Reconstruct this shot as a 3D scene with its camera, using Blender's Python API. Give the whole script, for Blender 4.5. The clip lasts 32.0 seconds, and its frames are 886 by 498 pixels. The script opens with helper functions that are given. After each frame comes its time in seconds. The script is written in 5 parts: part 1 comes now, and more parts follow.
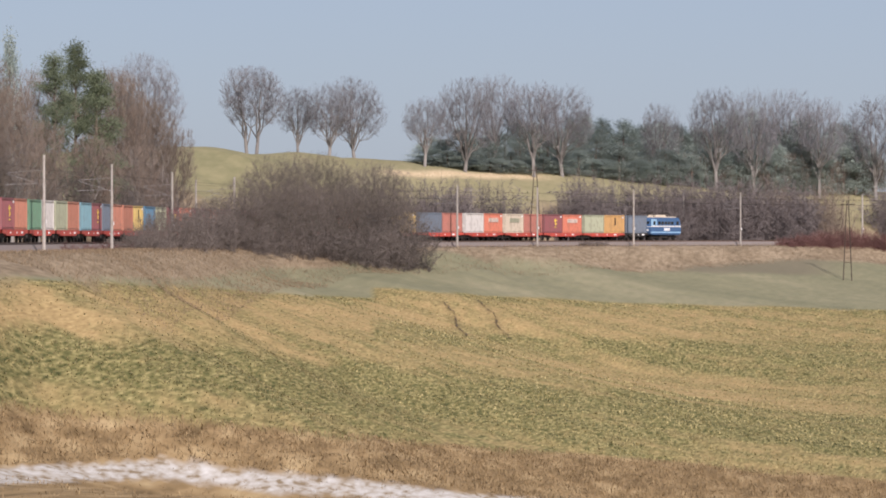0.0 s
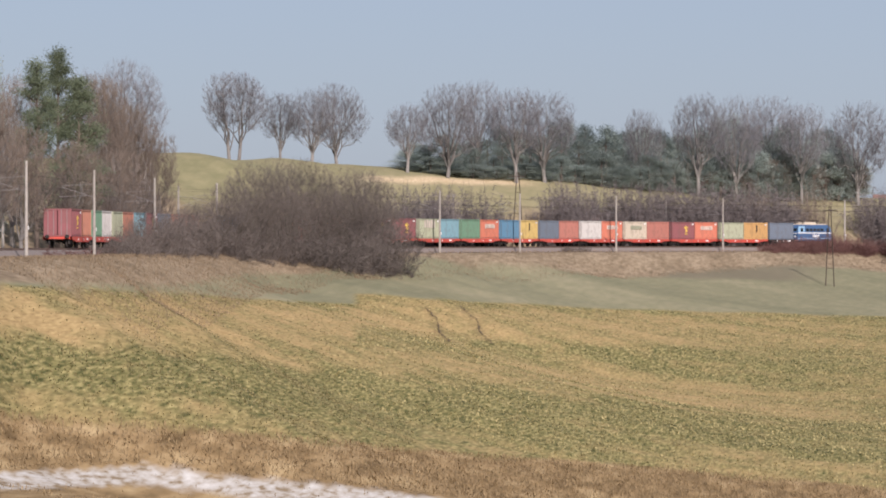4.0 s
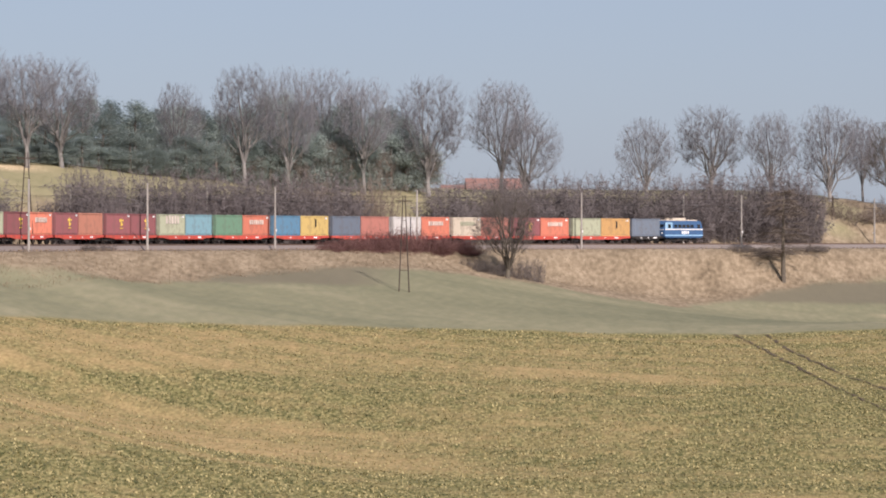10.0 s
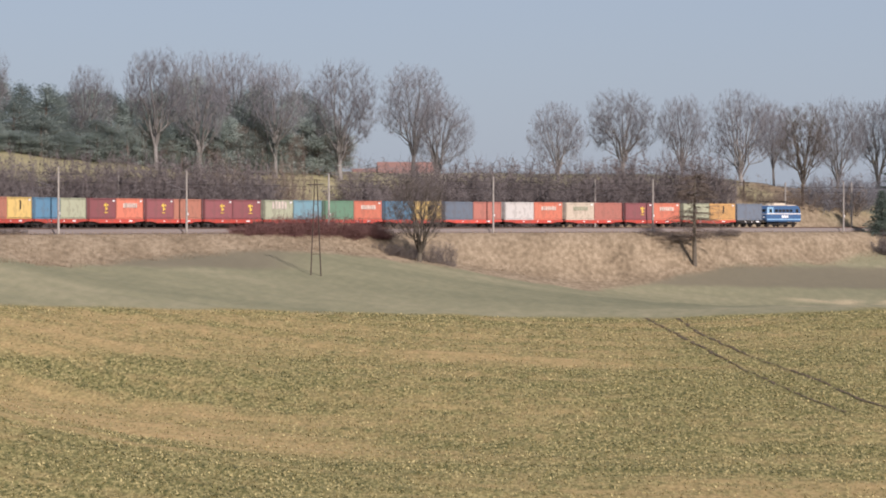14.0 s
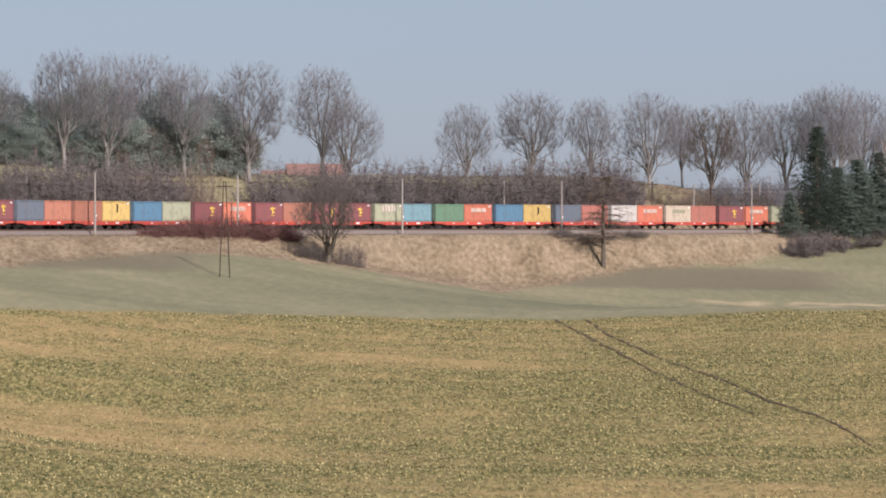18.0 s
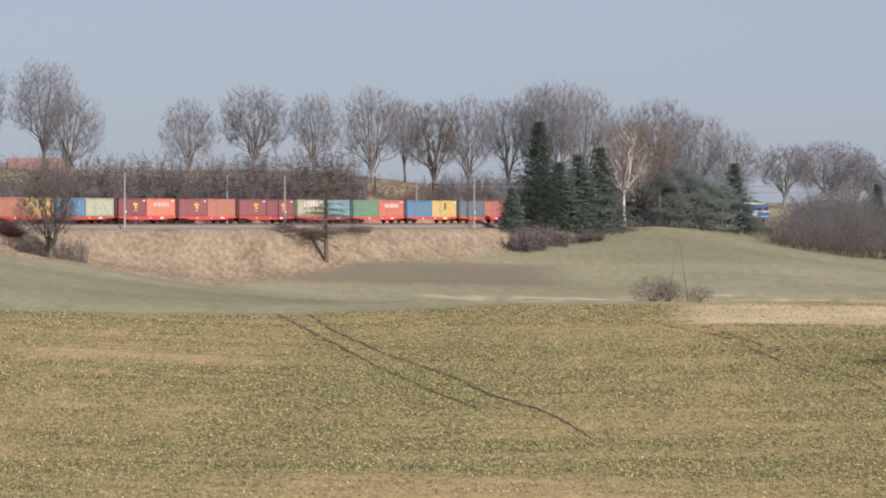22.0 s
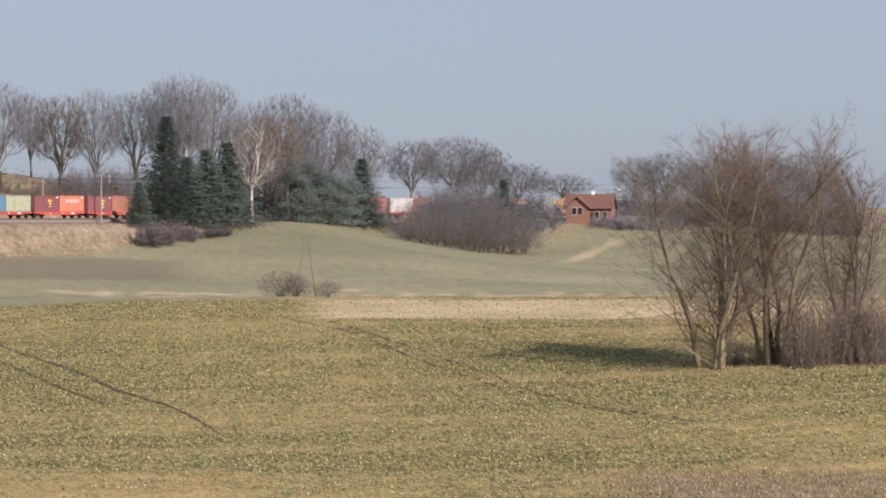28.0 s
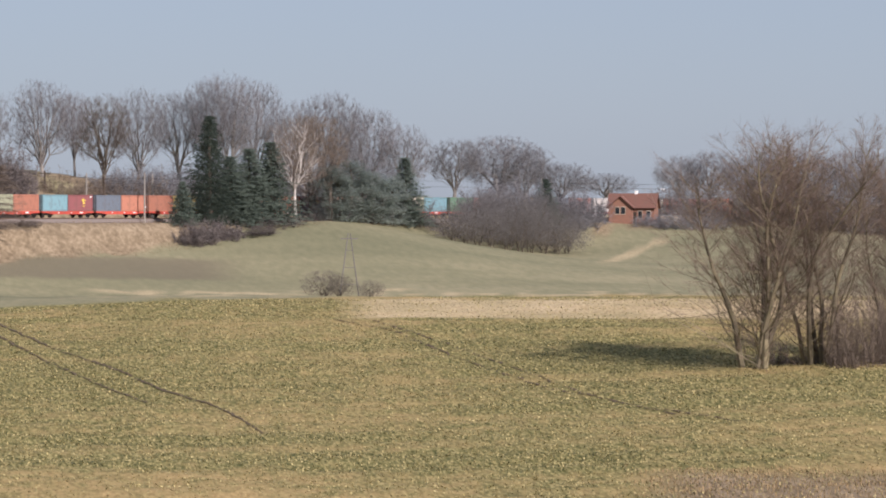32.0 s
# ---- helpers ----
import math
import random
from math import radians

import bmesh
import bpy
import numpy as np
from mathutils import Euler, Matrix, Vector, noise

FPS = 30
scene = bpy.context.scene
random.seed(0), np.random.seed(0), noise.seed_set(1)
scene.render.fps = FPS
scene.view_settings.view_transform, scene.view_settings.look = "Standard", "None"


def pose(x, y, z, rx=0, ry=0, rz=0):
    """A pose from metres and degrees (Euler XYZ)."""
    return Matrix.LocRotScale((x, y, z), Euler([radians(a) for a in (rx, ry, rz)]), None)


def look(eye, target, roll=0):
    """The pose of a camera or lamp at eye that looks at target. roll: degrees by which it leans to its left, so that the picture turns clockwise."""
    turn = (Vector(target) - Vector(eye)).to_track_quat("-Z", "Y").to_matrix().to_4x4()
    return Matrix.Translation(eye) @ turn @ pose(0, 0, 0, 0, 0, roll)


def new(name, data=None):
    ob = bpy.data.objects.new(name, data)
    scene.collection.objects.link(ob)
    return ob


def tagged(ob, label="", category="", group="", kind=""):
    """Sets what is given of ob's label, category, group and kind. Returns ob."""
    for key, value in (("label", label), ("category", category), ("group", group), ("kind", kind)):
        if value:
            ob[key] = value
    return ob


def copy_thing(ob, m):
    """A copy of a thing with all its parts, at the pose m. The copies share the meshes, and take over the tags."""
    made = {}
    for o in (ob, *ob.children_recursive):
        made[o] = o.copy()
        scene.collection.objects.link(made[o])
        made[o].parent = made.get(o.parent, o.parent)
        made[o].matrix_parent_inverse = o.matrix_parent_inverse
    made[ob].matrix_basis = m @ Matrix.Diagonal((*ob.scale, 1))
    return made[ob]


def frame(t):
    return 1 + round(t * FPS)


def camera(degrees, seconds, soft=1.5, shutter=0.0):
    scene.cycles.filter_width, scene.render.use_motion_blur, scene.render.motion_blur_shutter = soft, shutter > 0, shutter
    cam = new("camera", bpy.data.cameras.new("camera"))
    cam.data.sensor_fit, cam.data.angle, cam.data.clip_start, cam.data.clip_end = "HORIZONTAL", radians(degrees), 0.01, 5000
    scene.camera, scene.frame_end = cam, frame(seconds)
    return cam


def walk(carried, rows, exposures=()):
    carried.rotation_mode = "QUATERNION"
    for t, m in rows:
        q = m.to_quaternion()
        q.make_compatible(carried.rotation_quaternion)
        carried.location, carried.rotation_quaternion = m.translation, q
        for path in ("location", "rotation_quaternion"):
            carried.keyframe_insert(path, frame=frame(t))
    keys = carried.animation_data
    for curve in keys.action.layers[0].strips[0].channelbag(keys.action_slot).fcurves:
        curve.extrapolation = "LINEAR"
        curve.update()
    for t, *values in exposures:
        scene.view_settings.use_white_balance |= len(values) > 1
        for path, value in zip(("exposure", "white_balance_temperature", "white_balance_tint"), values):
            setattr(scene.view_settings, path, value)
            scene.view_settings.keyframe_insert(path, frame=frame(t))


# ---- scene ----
# Bearings: u runs to the right and v downwards, in 1/6450 rad, as seen from the forward stand.
F, EYE, VH = 6450.0, 0.4, -45.4
ZOOM, REF, UD = 1.1957, 440.0, -900.0
DOLLY = REF * (ZOOM - 1)
BACK = (-DOLLY * math.sin(UD / F), -DOLLY * math.cos(UD / F))


def spot(u, v, r):
    """The point at bearing u, v and r metres from the forward stand."""
    return (r * math.sin(u / F), r * math.cos(u / F), EYE - (v - VH) * r / F)


def spot_back(u, v, r):
    """The same from the rear stand."""
    b = UD / F + (u - UD) / F / ZOOM
    return (BACK[0] + r * math.sin(b), BACK[1] + r * math.cos(b), EYE - (v - VH) * r / F / ZOOM)


# ---- camera ----
cam = camera(math.degrees(2 * math.atan(784 / F)), 32.0, soft=1.85)
PAN = [(0.0, -1309, -21.3), (0.5, -1288, -23.2), (1.0, -1278, -24.6), (1.5, -1280, -28.0), (2.0, -1292, -26.7), (2.5, -1322, -30.9), (4.5, -1204, -34.7), (5.0, -1104, -32.9), (5.5, -1068, -34.7), (6.0, -1066, -38.3), (6.5, -1059, -36.7), (7.0, -1018, -35.4), (7.5, -938, -34.6), (8.0, -859, -31.8), (8.5, -777, -41.8), (9.0, -665, -33.6), (9.5, -467, -32.1), (10.0, -384, -30.6), (10.5, -332, -29.0), (11.0, -303, -25.2), (11.5, -286, -18.1), (12.0, -280, -15.2), (12.5, -281, -12.2), (13.0, -300, -8.8), (13.5, -262, -4.2), (15.5, -189, 0.1), (16.0, -149, 0.3), (16.5, -87, 0.5), (17.0, -67, 0.0), (17.5, -72, -4.6), (18.0, -67, -4.9), (18.5, -54, -2.7), (19.0, -0, 0.0), (19.5, 114, 2.5), (20.0, 227, 5.6), (20.5, 265, 2.5), (21.0, 317, 2.6), (21.5, 362, 4.0), (22.0, 423, 4.6), (22.5, 494, 4.7), (23.0, 563, 5.6), (23.5, 633, 7.2), (24.0, 698, 8.6), (24.5, 757, 10.2), (25.0, 806, 9.9), (25.5, 855, 11.2), (26.0, 923, 12.9), (26.5, 985, 12.6), (28.5, 1087, 13.3), (29.0, 1087, 12.4), (29.5, 1079, 11.1), (30.0, 1055, 13.7), (30.5, 1036, 15.4), (31.0, 1022, 14.3), (31.5, 1014, 13.5), (32.0, 1005, 14.3)]


def ride(t):
    """How much of the way from the rear to the forward stand is covered."""
    return min(1.0, max(0.0, (t - 7.42) * 3.9 / 0.1 / DOLLY))


def pan_at(t):
    for (t0, u0, v0), (t1, u1, v1) in zip(PAN, PAN[1:]):
        if t0 <= t <= t1:
            k = (t - t0) / (t1 - t0)
            return u0 + (u1 - u0) * k, v0 + (v1 - v0) * k
    return PAN[-1][1:]


def camera_pose(t):
    u, v = pan_at(t)
    left = DOLLY * (1 - ride(t))
    k = REF / (REF + left)
    x, y = BACK[0] * left / DOLLY, BACK[1] * left / DOLLY
    yaw = UD / F + (u - UD) / F * k
    return pose(x, y, EYE, 90 - math.degrees((v - VH) / F * k), 0, -math.degrees(yaw))


keys = sorted({r[0] for r in PAN} | {round(7.4 + 0.1 * i, 1) for i in range(25)})
walk(cam, [(t, camera_pose(t)) for t in keys], [(t, e, 6300, 22) for t, e in ((0, 0.57), (8.0, 0.57), (8.5, 0.46), (9.2, 0.46), (9.9, 0.61), (11.0, 0.58), (12.5, 0.53), (19.0, 0.53), (21.0, 0.6), (32.0, 0.6))])

# ---- sky, sun, exposure ----
SUN_AZ, SUN_EL = 151.0, 34.0   # compass of the sun, clockwise from +y, and its height
world = bpy.data.worlds.new("sky")
scene.world = world
world.use_nodes = True
wn = world.node_tree.nodes
sky = wn.new("ShaderNodeTexSky")
sky.sky_type, sky.sun_disc = "NISHITA", False
sky.sun_elevation, sky.sun_rotation = radians(SUN_EL), radians(SUN_AZ)
sky.air_density, sky.dust_density, sky.ozone_density = 1.0, 0.75, 5.0
haze = wn.new("ShaderNodeMix")   # thin even haze over the whole sky
haze.data_type = "RGBA"
haze.inputs["Factor"].default_value = 0.6
haze.inputs[7].default_value = (5.4, 6.45, 7.4, 1)
world.node_tree.links.new(sky.outputs[0], haze.inputs[6])
world.node_tree.links.new(haze.outputs[2], wn["Background"].inputs[0])
wn["Background"].inputs[1].default_value = 0.053
sun = new("sun", bpy.data.lights.new("sun", "SUN"))
sun.data.energy, sun.data.angle, sun.data.color = 3.75, radians(1.0), (1.0, 0.93, 0.84)
az, el = radians(SUN_AZ), radians(SUN_EL)
sun.matrix_world = look((0, 0, 60), (-math.sin(az) * math.cos(el), -math.cos(az) * math.cos(el), 60 - math.sin(el)))


# ---- materials ----
def material(name, rough=0.8, metal=0.0):
    m = bpy.data.materials.new(name)
    m.use_nodes = True
    b = m.node_tree.nodes["Principled BSDF"]
    b.inputs["Roughness"].default_value, b.inputs["Metallic"].default_value = rough, metal
    b.inputs["Specular IOR Level"].default_value = 0.25
    return m, m.node_tree, b


def noise_node(nt, scale, detail=5.0, coords=None, stretch=None):
    n = nt.nodes.new("ShaderNodeTexNoise")
    n.inputs["Scale"].default_value, n.inputs["Detail"].default_value = scale, detail
    if coords is None:
        coords = nt.nodes.new("ShaderNodeTexCoord").outputs["Object"]
    if stretch:
        mp = nt.nodes.new("ShaderNodeMapping")
        mp.inputs["Scale"].default_value, mp.inputs["Rotation"].default_value = stretch[:3], (0, 0, radians(stretch[3]))
        nt.links.new(coords, mp.inputs[0])
        coords = mp.outputs[0]
    nt.links.new(coords, n.inputs["Vector"])
    return n.outputs["Fac"]


def ramp(nt, fac, stops):
    r = nt.nodes.new("ShaderNodeValToRGB")
    while len(r.color_ramp.elements) < len(stops):
        r.color_ramp.elements.new(0.5)
    for e, (p, c) in zip(r.color_ramp.elements, stops):
        e.position, e.color = p, (*c, 1) if len(c) == 3 else c
    nt.links.new(fac, r.inputs[0])
    return r.outputs[0]


def mix(nt, fac, a, b, blend="MIX"):
    n = nt.nodes.new("ShaderNodeMix")
    n.data_type, n.blend_type = "RGBA", blend
    for socket, value in ((n.inputs[0], fac), (n.inputs[6], a), (n.inputs[7], b)):
        if hasattr(value, "is_output"):
            nt.links.new(value, socket)
        elif isinstance(value, (int, float)):
            socket.default_value = value
        else:
            socket.default_value = (*value, 1)
    return n.outputs[2]


def math_node(nt, op, a, b=None):
    n = nt.nodes.new("ShaderNodeMath")
    n.operation = op
    for socket, value in zip(n.inputs, (a, b)):
        if value is None:
            continue
        if hasattr(value, "is_output"):
            nt.links.new(value, socket)
        else:
            socket.default_value = value
    return n.outputs[0]


def bump(nt, bsdf, height, strength=0.4, distance=0.05):
    n = nt.nodes.new("ShaderNodeBump")
    n.inputs["Strength"].default_value, n.inputs["Distance"].default_value = strength, distance
    nt.links.new(height, n.inputs["Height"])
    nt.links.new(n.outputs[0], bsdf.inputs["Normal"])


def plain(name, colour, rough=0.7, metal=0.0, vary=0.25, scale=3.0, dirt=(0.12, 0.09, 0.07), dirty=0.2):
    """Paint or bare stuff with grain, tone from piece to piece and dirt."""
    m, nt, b = material(name, rough, metal)
    info = nt.nodes.new("ShaderNodeObjectInfo")
    fine = noise_node(nt, scale * 6)
    broad = noise_node(nt, scale * 0.5, 3)
    k = math_node(nt, "ADD", math_node(nt, "MULTIPLY", info.outputs["Random"], vary), 1 - vary / 2)
    k = math_node(nt, "MULTIPLY", k, math_node(nt, "ADD", math_node(nt, "MULTIPLY", fine, 0.4), 0.8))
    base = mix(nt, 1.0, colour, (1, 1, 1), "MULTIPLY")
    n = nt.nodes.new("ShaderNodeVectorMath")
    n.operation = "SCALE"
    nt.links.new(base, n.inputs[0])
    nt.links.new(k, n.inputs["Scale"])
    stain = math_node(nt, "MULTIPLY", math_node(nt, "GREATER_THAN", broad, 0.55), dirty)
    nt.links.new(mix(nt, stain, n.outputs[0], dirt), b.inputs["Base Color"])
    bump(nt, b, fine, 0.15, 0.02)
    return m


def twiggy(name, dark, light, scale=1.5, thin=0.0):
    """Bark, twigs, needles: tone from island to island and from plant to plant."""
    m, nt, b = material(name, 0.9)
    geo = nt.nodes.new("ShaderNodeNewGeometry")
    info = nt.nodes.new("ShaderNodeObjectInfo")
    k = math_node(nt, "ADD", math_node(nt, "MULTIPLY", geo.outputs["Random Per Island"], 0.6), math_node(nt, "MULTIPLY", noise_node(nt, scale), 0.5))
    col = ramp(nt, k, [(0.15, dark), (0.85, light)])
    tone = math_node(nt, "ADD", math_node(nt, "MULTIPLY", info.outputs["Random"], 0.35), 0.82)
    n = nt.nodes.new("ShaderNodeVectorMath")
    n.operation = "SCALE"
    nt.links.new(col, n.inputs[0])
    nt.links.new(tone, n.inputs["Scale"])
    nt.links.new(n.outputs[0], b.inputs["Base Color"])
    if thin:
        leaf, both = nt.nodes.new("ShaderNodeBsdfTranslucent"), nt.nodes.new("ShaderNodeMixShader")
        both.inputs[0].default_value = thin
        nt.links.new(n.outputs[0], leaf.inputs[0])
        nt.links.new(b.outputs[0], both.inputs[1])
        nt.links.new(leaf.outputs[0], both.inputs[2])
        nt.links.new(both.outputs[0], nt.nodes["Material Output"].inputs[0])
    return m


def ground_material():
    m, nt, b = material("soil_and_grass", 0.95)
    b.inputs["Specular IOR Level"].default_value = 0.1
    tc = nt.nodes.new("ShaderNodeTexCoord").outputs["Object"]

    def mask(name):
        a = nt.nodes.new("ShaderNodeAttribute")
        a.attribute_name = name
        return a.outputs["Fac"]

    fine = noise_node(nt, 4.0, 6, tc, (1, 0.25, 1, 0))
    clump = noise_node(nt, 0.9, 6, tc, (1, 0.3, 1, 20))
    broad = noise_node(nt, 0.035, 6, tc, (0.5, 1.3, 1, -12))
    # the near crop: brown soil with green plants that gather in drifts
    soil = ramp(nt, fine, [(0.3, (0.27, 0.187, 0.084)), (0.7, (0.45, 0.327, 0.15))])
    plants = ramp(nt, noise_node(nt, 3.4, 6, tc, (1, 0.25, 1, 0)), [(0.32, (0.065, 0.07, 0.025)), (0.5, (0.18, 0.162, 0.063)), (0.72, (0.38, 0.32, 0.14))])
    drift = math_node(nt, "ADD", math_node(nt, "MULTIPLY", clump, 0.55), math_node(nt, "MULTIPLY", mask("drift"), 0.55))
    drift = math_node(nt, "ADD", drift, math_node(nt, "MULTIPLY", broad, 0.35))
    sown = ramp(nt, drift, [(0.4, (0, 0, 0)), (0.8, (1, 1, 1))])
    near = mix(nt, sown, soil, plants)
    # the far green field and its ploughed hollow
    grass = ramp(nt, math_node(nt, "ADD", math_node(nt, "MULTIPLY", broad, 0.7), math_node(nt, "MULTIPLY", clump, 0.35)),
                 [(0.35, (0.164, 0.163, 0.097)), (0.55, (0.222, 0.209, 0.125)), (0.72, (0.292, 0.261, 0.161))])
    meadow = ramp(nt, math_node(nt, "ADD", math_node(nt, "MULTIPLY", broad, 0.6), math_node(nt, "MULTIPLY", clump, 0.4)),
                  [(0.35, (0.2, 0.188, 0.098)), (0.6, (0.29, 0.255, 0.142)), (0.75, (0.4, 0.34, 0.21))])
    far = mix(nt, mask("plough"), grass, (0.155, 0.132, 0.092))
    far = mix(nt, mask("hill"), far, meadow)
    col = mix(nt, mask("green"), near, far)
    # old dry grass of the banks
    straw = ramp(nt, math_node(nt, "ADD", math_node(nt, "MULTIPLY", noise_node(nt, 1.6, 6, tc, (1, 0.3, 1, 0)), 0.6), math_node(nt, "MULTIPLY", noise_node(nt, 0.22, 4, tc, (1, 0.5, 1, 0)), 0.4)), [(0.3, (0.13, 0.098, 0.062)), (0.48, (0.235, 0.18, 0.115)), (0.7, (0.37, 0.292, 0.195))])
    col = mix(nt, mask("straw"), col, straw)
    rough = ramp(nt, noise_node(nt, 0.9, 6, tc, (0.8, 0.25, 1, 0)), [(0.25, (0.12, 0.08, 0.037)), (0.5, (0.27, 0.185, 0.09)), (0.75, (0.43, 0.32, 0.17))])
    col = mix(nt, mask("weeds"), col, rough)
    pale = ramp(nt, fine, [(0.3, (0.42, 0.31, 0.18)), (0.7, (0.66, 0.53, 0.34))])
    col = mix(nt, mask("pale"), col, pale)
    # near-black soil tint puts the shade inside the wheel ruts into the colour
    ruts = ramp(nt, fine, [(0.3, (0.03, 0.024, 0.012)), (0.7, (0.09, 0.065, 0.033))])
    col = mix(nt, mask("rut"), col, ruts)
    snow = ramp(nt, math_node(nt, "ADD", math_node(nt, "MULTIPLY", noise_node(nt, 2.2, 7, tc, (0.9, 0.35, 1, 0)), 0.65), math_node(nt, "MULTIPLY", noise_node(nt, 0.35, 3, tc, (0.9, 0.4, 1, 0)), 0.35)), [(0.4, (0.23, 0.175, 0.11)), (0.47, (0.38, 0.34, 0.28)), (0.57, (0.48, 0.455, 0.41)), (0.7, (0.58, 0.565, 0.52))])
    col = mix(nt, mask("snow"), col, snow)
    stones = ramp(nt, noise_node(nt, 5.0, 4, tc), [(0.3, (0.1, 0.09, 0.08)), (0.7, (0.28, 0.25, 0.22))])
    col = mix(nt, mask("ballast"), col, stones)
    nt.links.new(col, b.inputs["Base Color"])
    bump(nt, b, math_node(nt, "ADD", fine, clump), 0.4, 0.12)
    return m


GROUND = ground_material()
TWIG = twiggy("grey_twigs", (0.172, 0.168, 0.175), (0.26, 0.252, 0.258), thin=0.3)
TWIG_WARM = twiggy("brown_twigs", (0.16, 0.127, 0.102), (0.28, 0.225, 0.177), thin=0.3)
TWIG_DARK = twiggy("dark_twigs", (0.125, 0.105, 0.092), (0.205, 0.175, 0.152), thin=0.3)
TWIG_HEDGE = twiggy("hedge_twigs", (0.15, 0.13, 0.122), (0.22, 0.19, 0.178), thin=0.3)
TWIG_ALDER = twiggy("alder_twigs", (0.135, 0.098, 0.078), (0.26, 0.19, 0.15), thin=0.3)
TWIG_FAR = twiggy("far_thicket_twigs", (0.15, 0.14, 0.135), (0.225, 0.212, 0.2), thin=0.3)
TWIG_RED = twiggy("red_stems", (0.14, 0.072, 0.066), (0.25, 0.135, 0.115), thin=0.3)
BARK = twiggy("grey_bark", (0.13, 0.12, 0.11), (0.24, 0.222, 0.2), 3)
BARK_DARK = twiggy("dark_bark", (0.06, 0.05, 0.04), (0.16, 0.135, 0.1), 3)
BARK_MOSSY = twiggy("mossy_bark", (0.085, 0.07, 0.05), (0.24, 0.205, 0.125), 3)
BIRCH = twiggy("birch_bark", (0.36, 0.32, 0.28), (0.66, 0.61, 0.56), 3)
PINE_BARK = twiggy("pine_bark", (0.1, 0.08, 0.066), (0.17, 0.132, 0.105), 3)
POLE_GREY = plain("weathered_grey_pole", (0.17, 0.16, 0.15), 0.9)
# far pines: distance haze is put into the needle colour, paler and bluer
NEEDLE_HAZED = twiggy("pine_needles", (0.25, 0.3, 0.275), (0.37, 0.42, 0.365), 0.6, 0.5)
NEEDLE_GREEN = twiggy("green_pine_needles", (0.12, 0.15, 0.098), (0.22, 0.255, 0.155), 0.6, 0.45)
SPRUCE = twiggy("spruce_needles", (0.115, 0.15, 0.125), (0.19, 0.235, 0.185), 0.6, 0.5)
CONCRETE = plain("mast_concrete", (0.36, 0.33, 0.29), 0.9)
STEEL = plain("galvanised_steel", (0.35, 0.34, 0.33), 0.5, 0.6)
DARK = plain("dark_iron", (0.035, 0.032, 0.03), 0.7, 0.2)
TIMBER = plain("old_timber", (0.06, 0.045, 0.035), 0.9)
RAIL = plain("rail_steel", (0.22, 0.15, 0.11), 0.5, 0.7)
WAGON_RED = plain("wagon_red_paint", (0.54, 0.085, 0.06), 0.55, dirty=0.25)
WHITE = plain("white_paint", (0.8, 0.79, 0.76), 0.6)
BLUE = plain("engine_blue_paint", (0.055, 0.12, 0.235), 0.4, dirty=0.1)
PALE_BLUE = plain("engine_pale_blue_paint", (0.3, 0.5, 0.68), 0.4, dirty=0.1)
LETTER = plain("faded_lettering", (0.6, 0.52, 0.44), 0.7)
GLASS = plain("dark_window_glass", (0.02, 0.025, 0.03), 0.08, vary=0)
YELLOW_MARK = plain("yellow_mark", (0.8, 0.55, 0.1), 0.6)
BRICK = plain("red_brick_wall", (0.29, 0.15, 0.105), 0.9)
TILE_RED = plain("red_roof_tiles", (0.25, 0.14, 0.115), 0.85)
TILE = plain("brown_roof_tiles", (0.17, 0.085, 0.065), 0.85)
PAINTS = {name: plain(name + "_container_paint", c, 0.55, dirty=0.22) for name, c in {k: tuple(0.68 * a + 0.07 for a in q) for k, q in dict(
    dark_red=(0.26, 0.032, 0.035), orange=(0.72, 0.17, 0.07), brown=(0.47, 0.13, 0.075), rust=(0.5, 0.16, 0.075),
    green=(0.11, 0.28, 0.15), olive=(0.4, 0.42, 0.26), teal=(0.16, 0.36, 0.42), blue=(0.05, 0.22, 0.36),
    slate=(0.1, 0.14, 0.19), yellow=(0.72, 0.49, 0.11), cream=(0.72, 0.6, 0.44), white=(0.74, 0.7, 0.64),
    grey=(0.4, 0.4, 0.35), amber=(0.68, 0.36, 0.08), pale_grey=(0.5, 0.53, 0.54)).items()}.items()}


# ---- building helpers ----
def mesh_of(name, verts, faces, mat, smooth=False):
    me = bpy.data.meshes.new(name)
    me.from_pydata([tuple(v) for v in verts], [], faces)
    me.materials.append(mat)
    if smooth:
        me.polygons.foreach_set("use_smooth", [True] * len(me.polygons))
    me.update()
    return me


def part(name, data, parent, label="", mat=None, at=None):
    if isinstance(data, bmesh.types.BMesh):
        me = bpy.data.meshes.new(name)
        data.to_mesh(me)
        data.free()
        me.materials.append(mat)
        data = me
    ob = new(name, data)
    ob.parent = parent
    if at is not None:
        ob.matrix_basis = at
    if label:
        tagged(ob, label)
    return ob


def boxes(*items, bevel=0.0):
    """One bmesh of boxes (x0, x1, y0, y1, z0, z1)."""
    bm = bmesh.new()
    for x0, x1, y0, y1, z0, z1 in items:
        v = [bm.verts.new(p) for p in ((x0, y0, z0), (x1, y0, z0), (x1, y1, z0), (x0, y1, z0), (x0, y0, z1), (x1, y0, z1), (x1, y1, z1), (x0, y1, z1))]
        for f in ((0, 3, 2, 1), (4, 5, 6, 7), (0, 1, 5, 4), (1, 2, 6, 5), (2, 3, 7, 6), (3, 0, 4, 7)):
            bm.faces.new([v[i] for i in f])
    if bevel:
        bmesh.ops.bevel(bm, geom=bm.edges[:], offset=bevel, segments=1, affect="EDGES")
    return bm


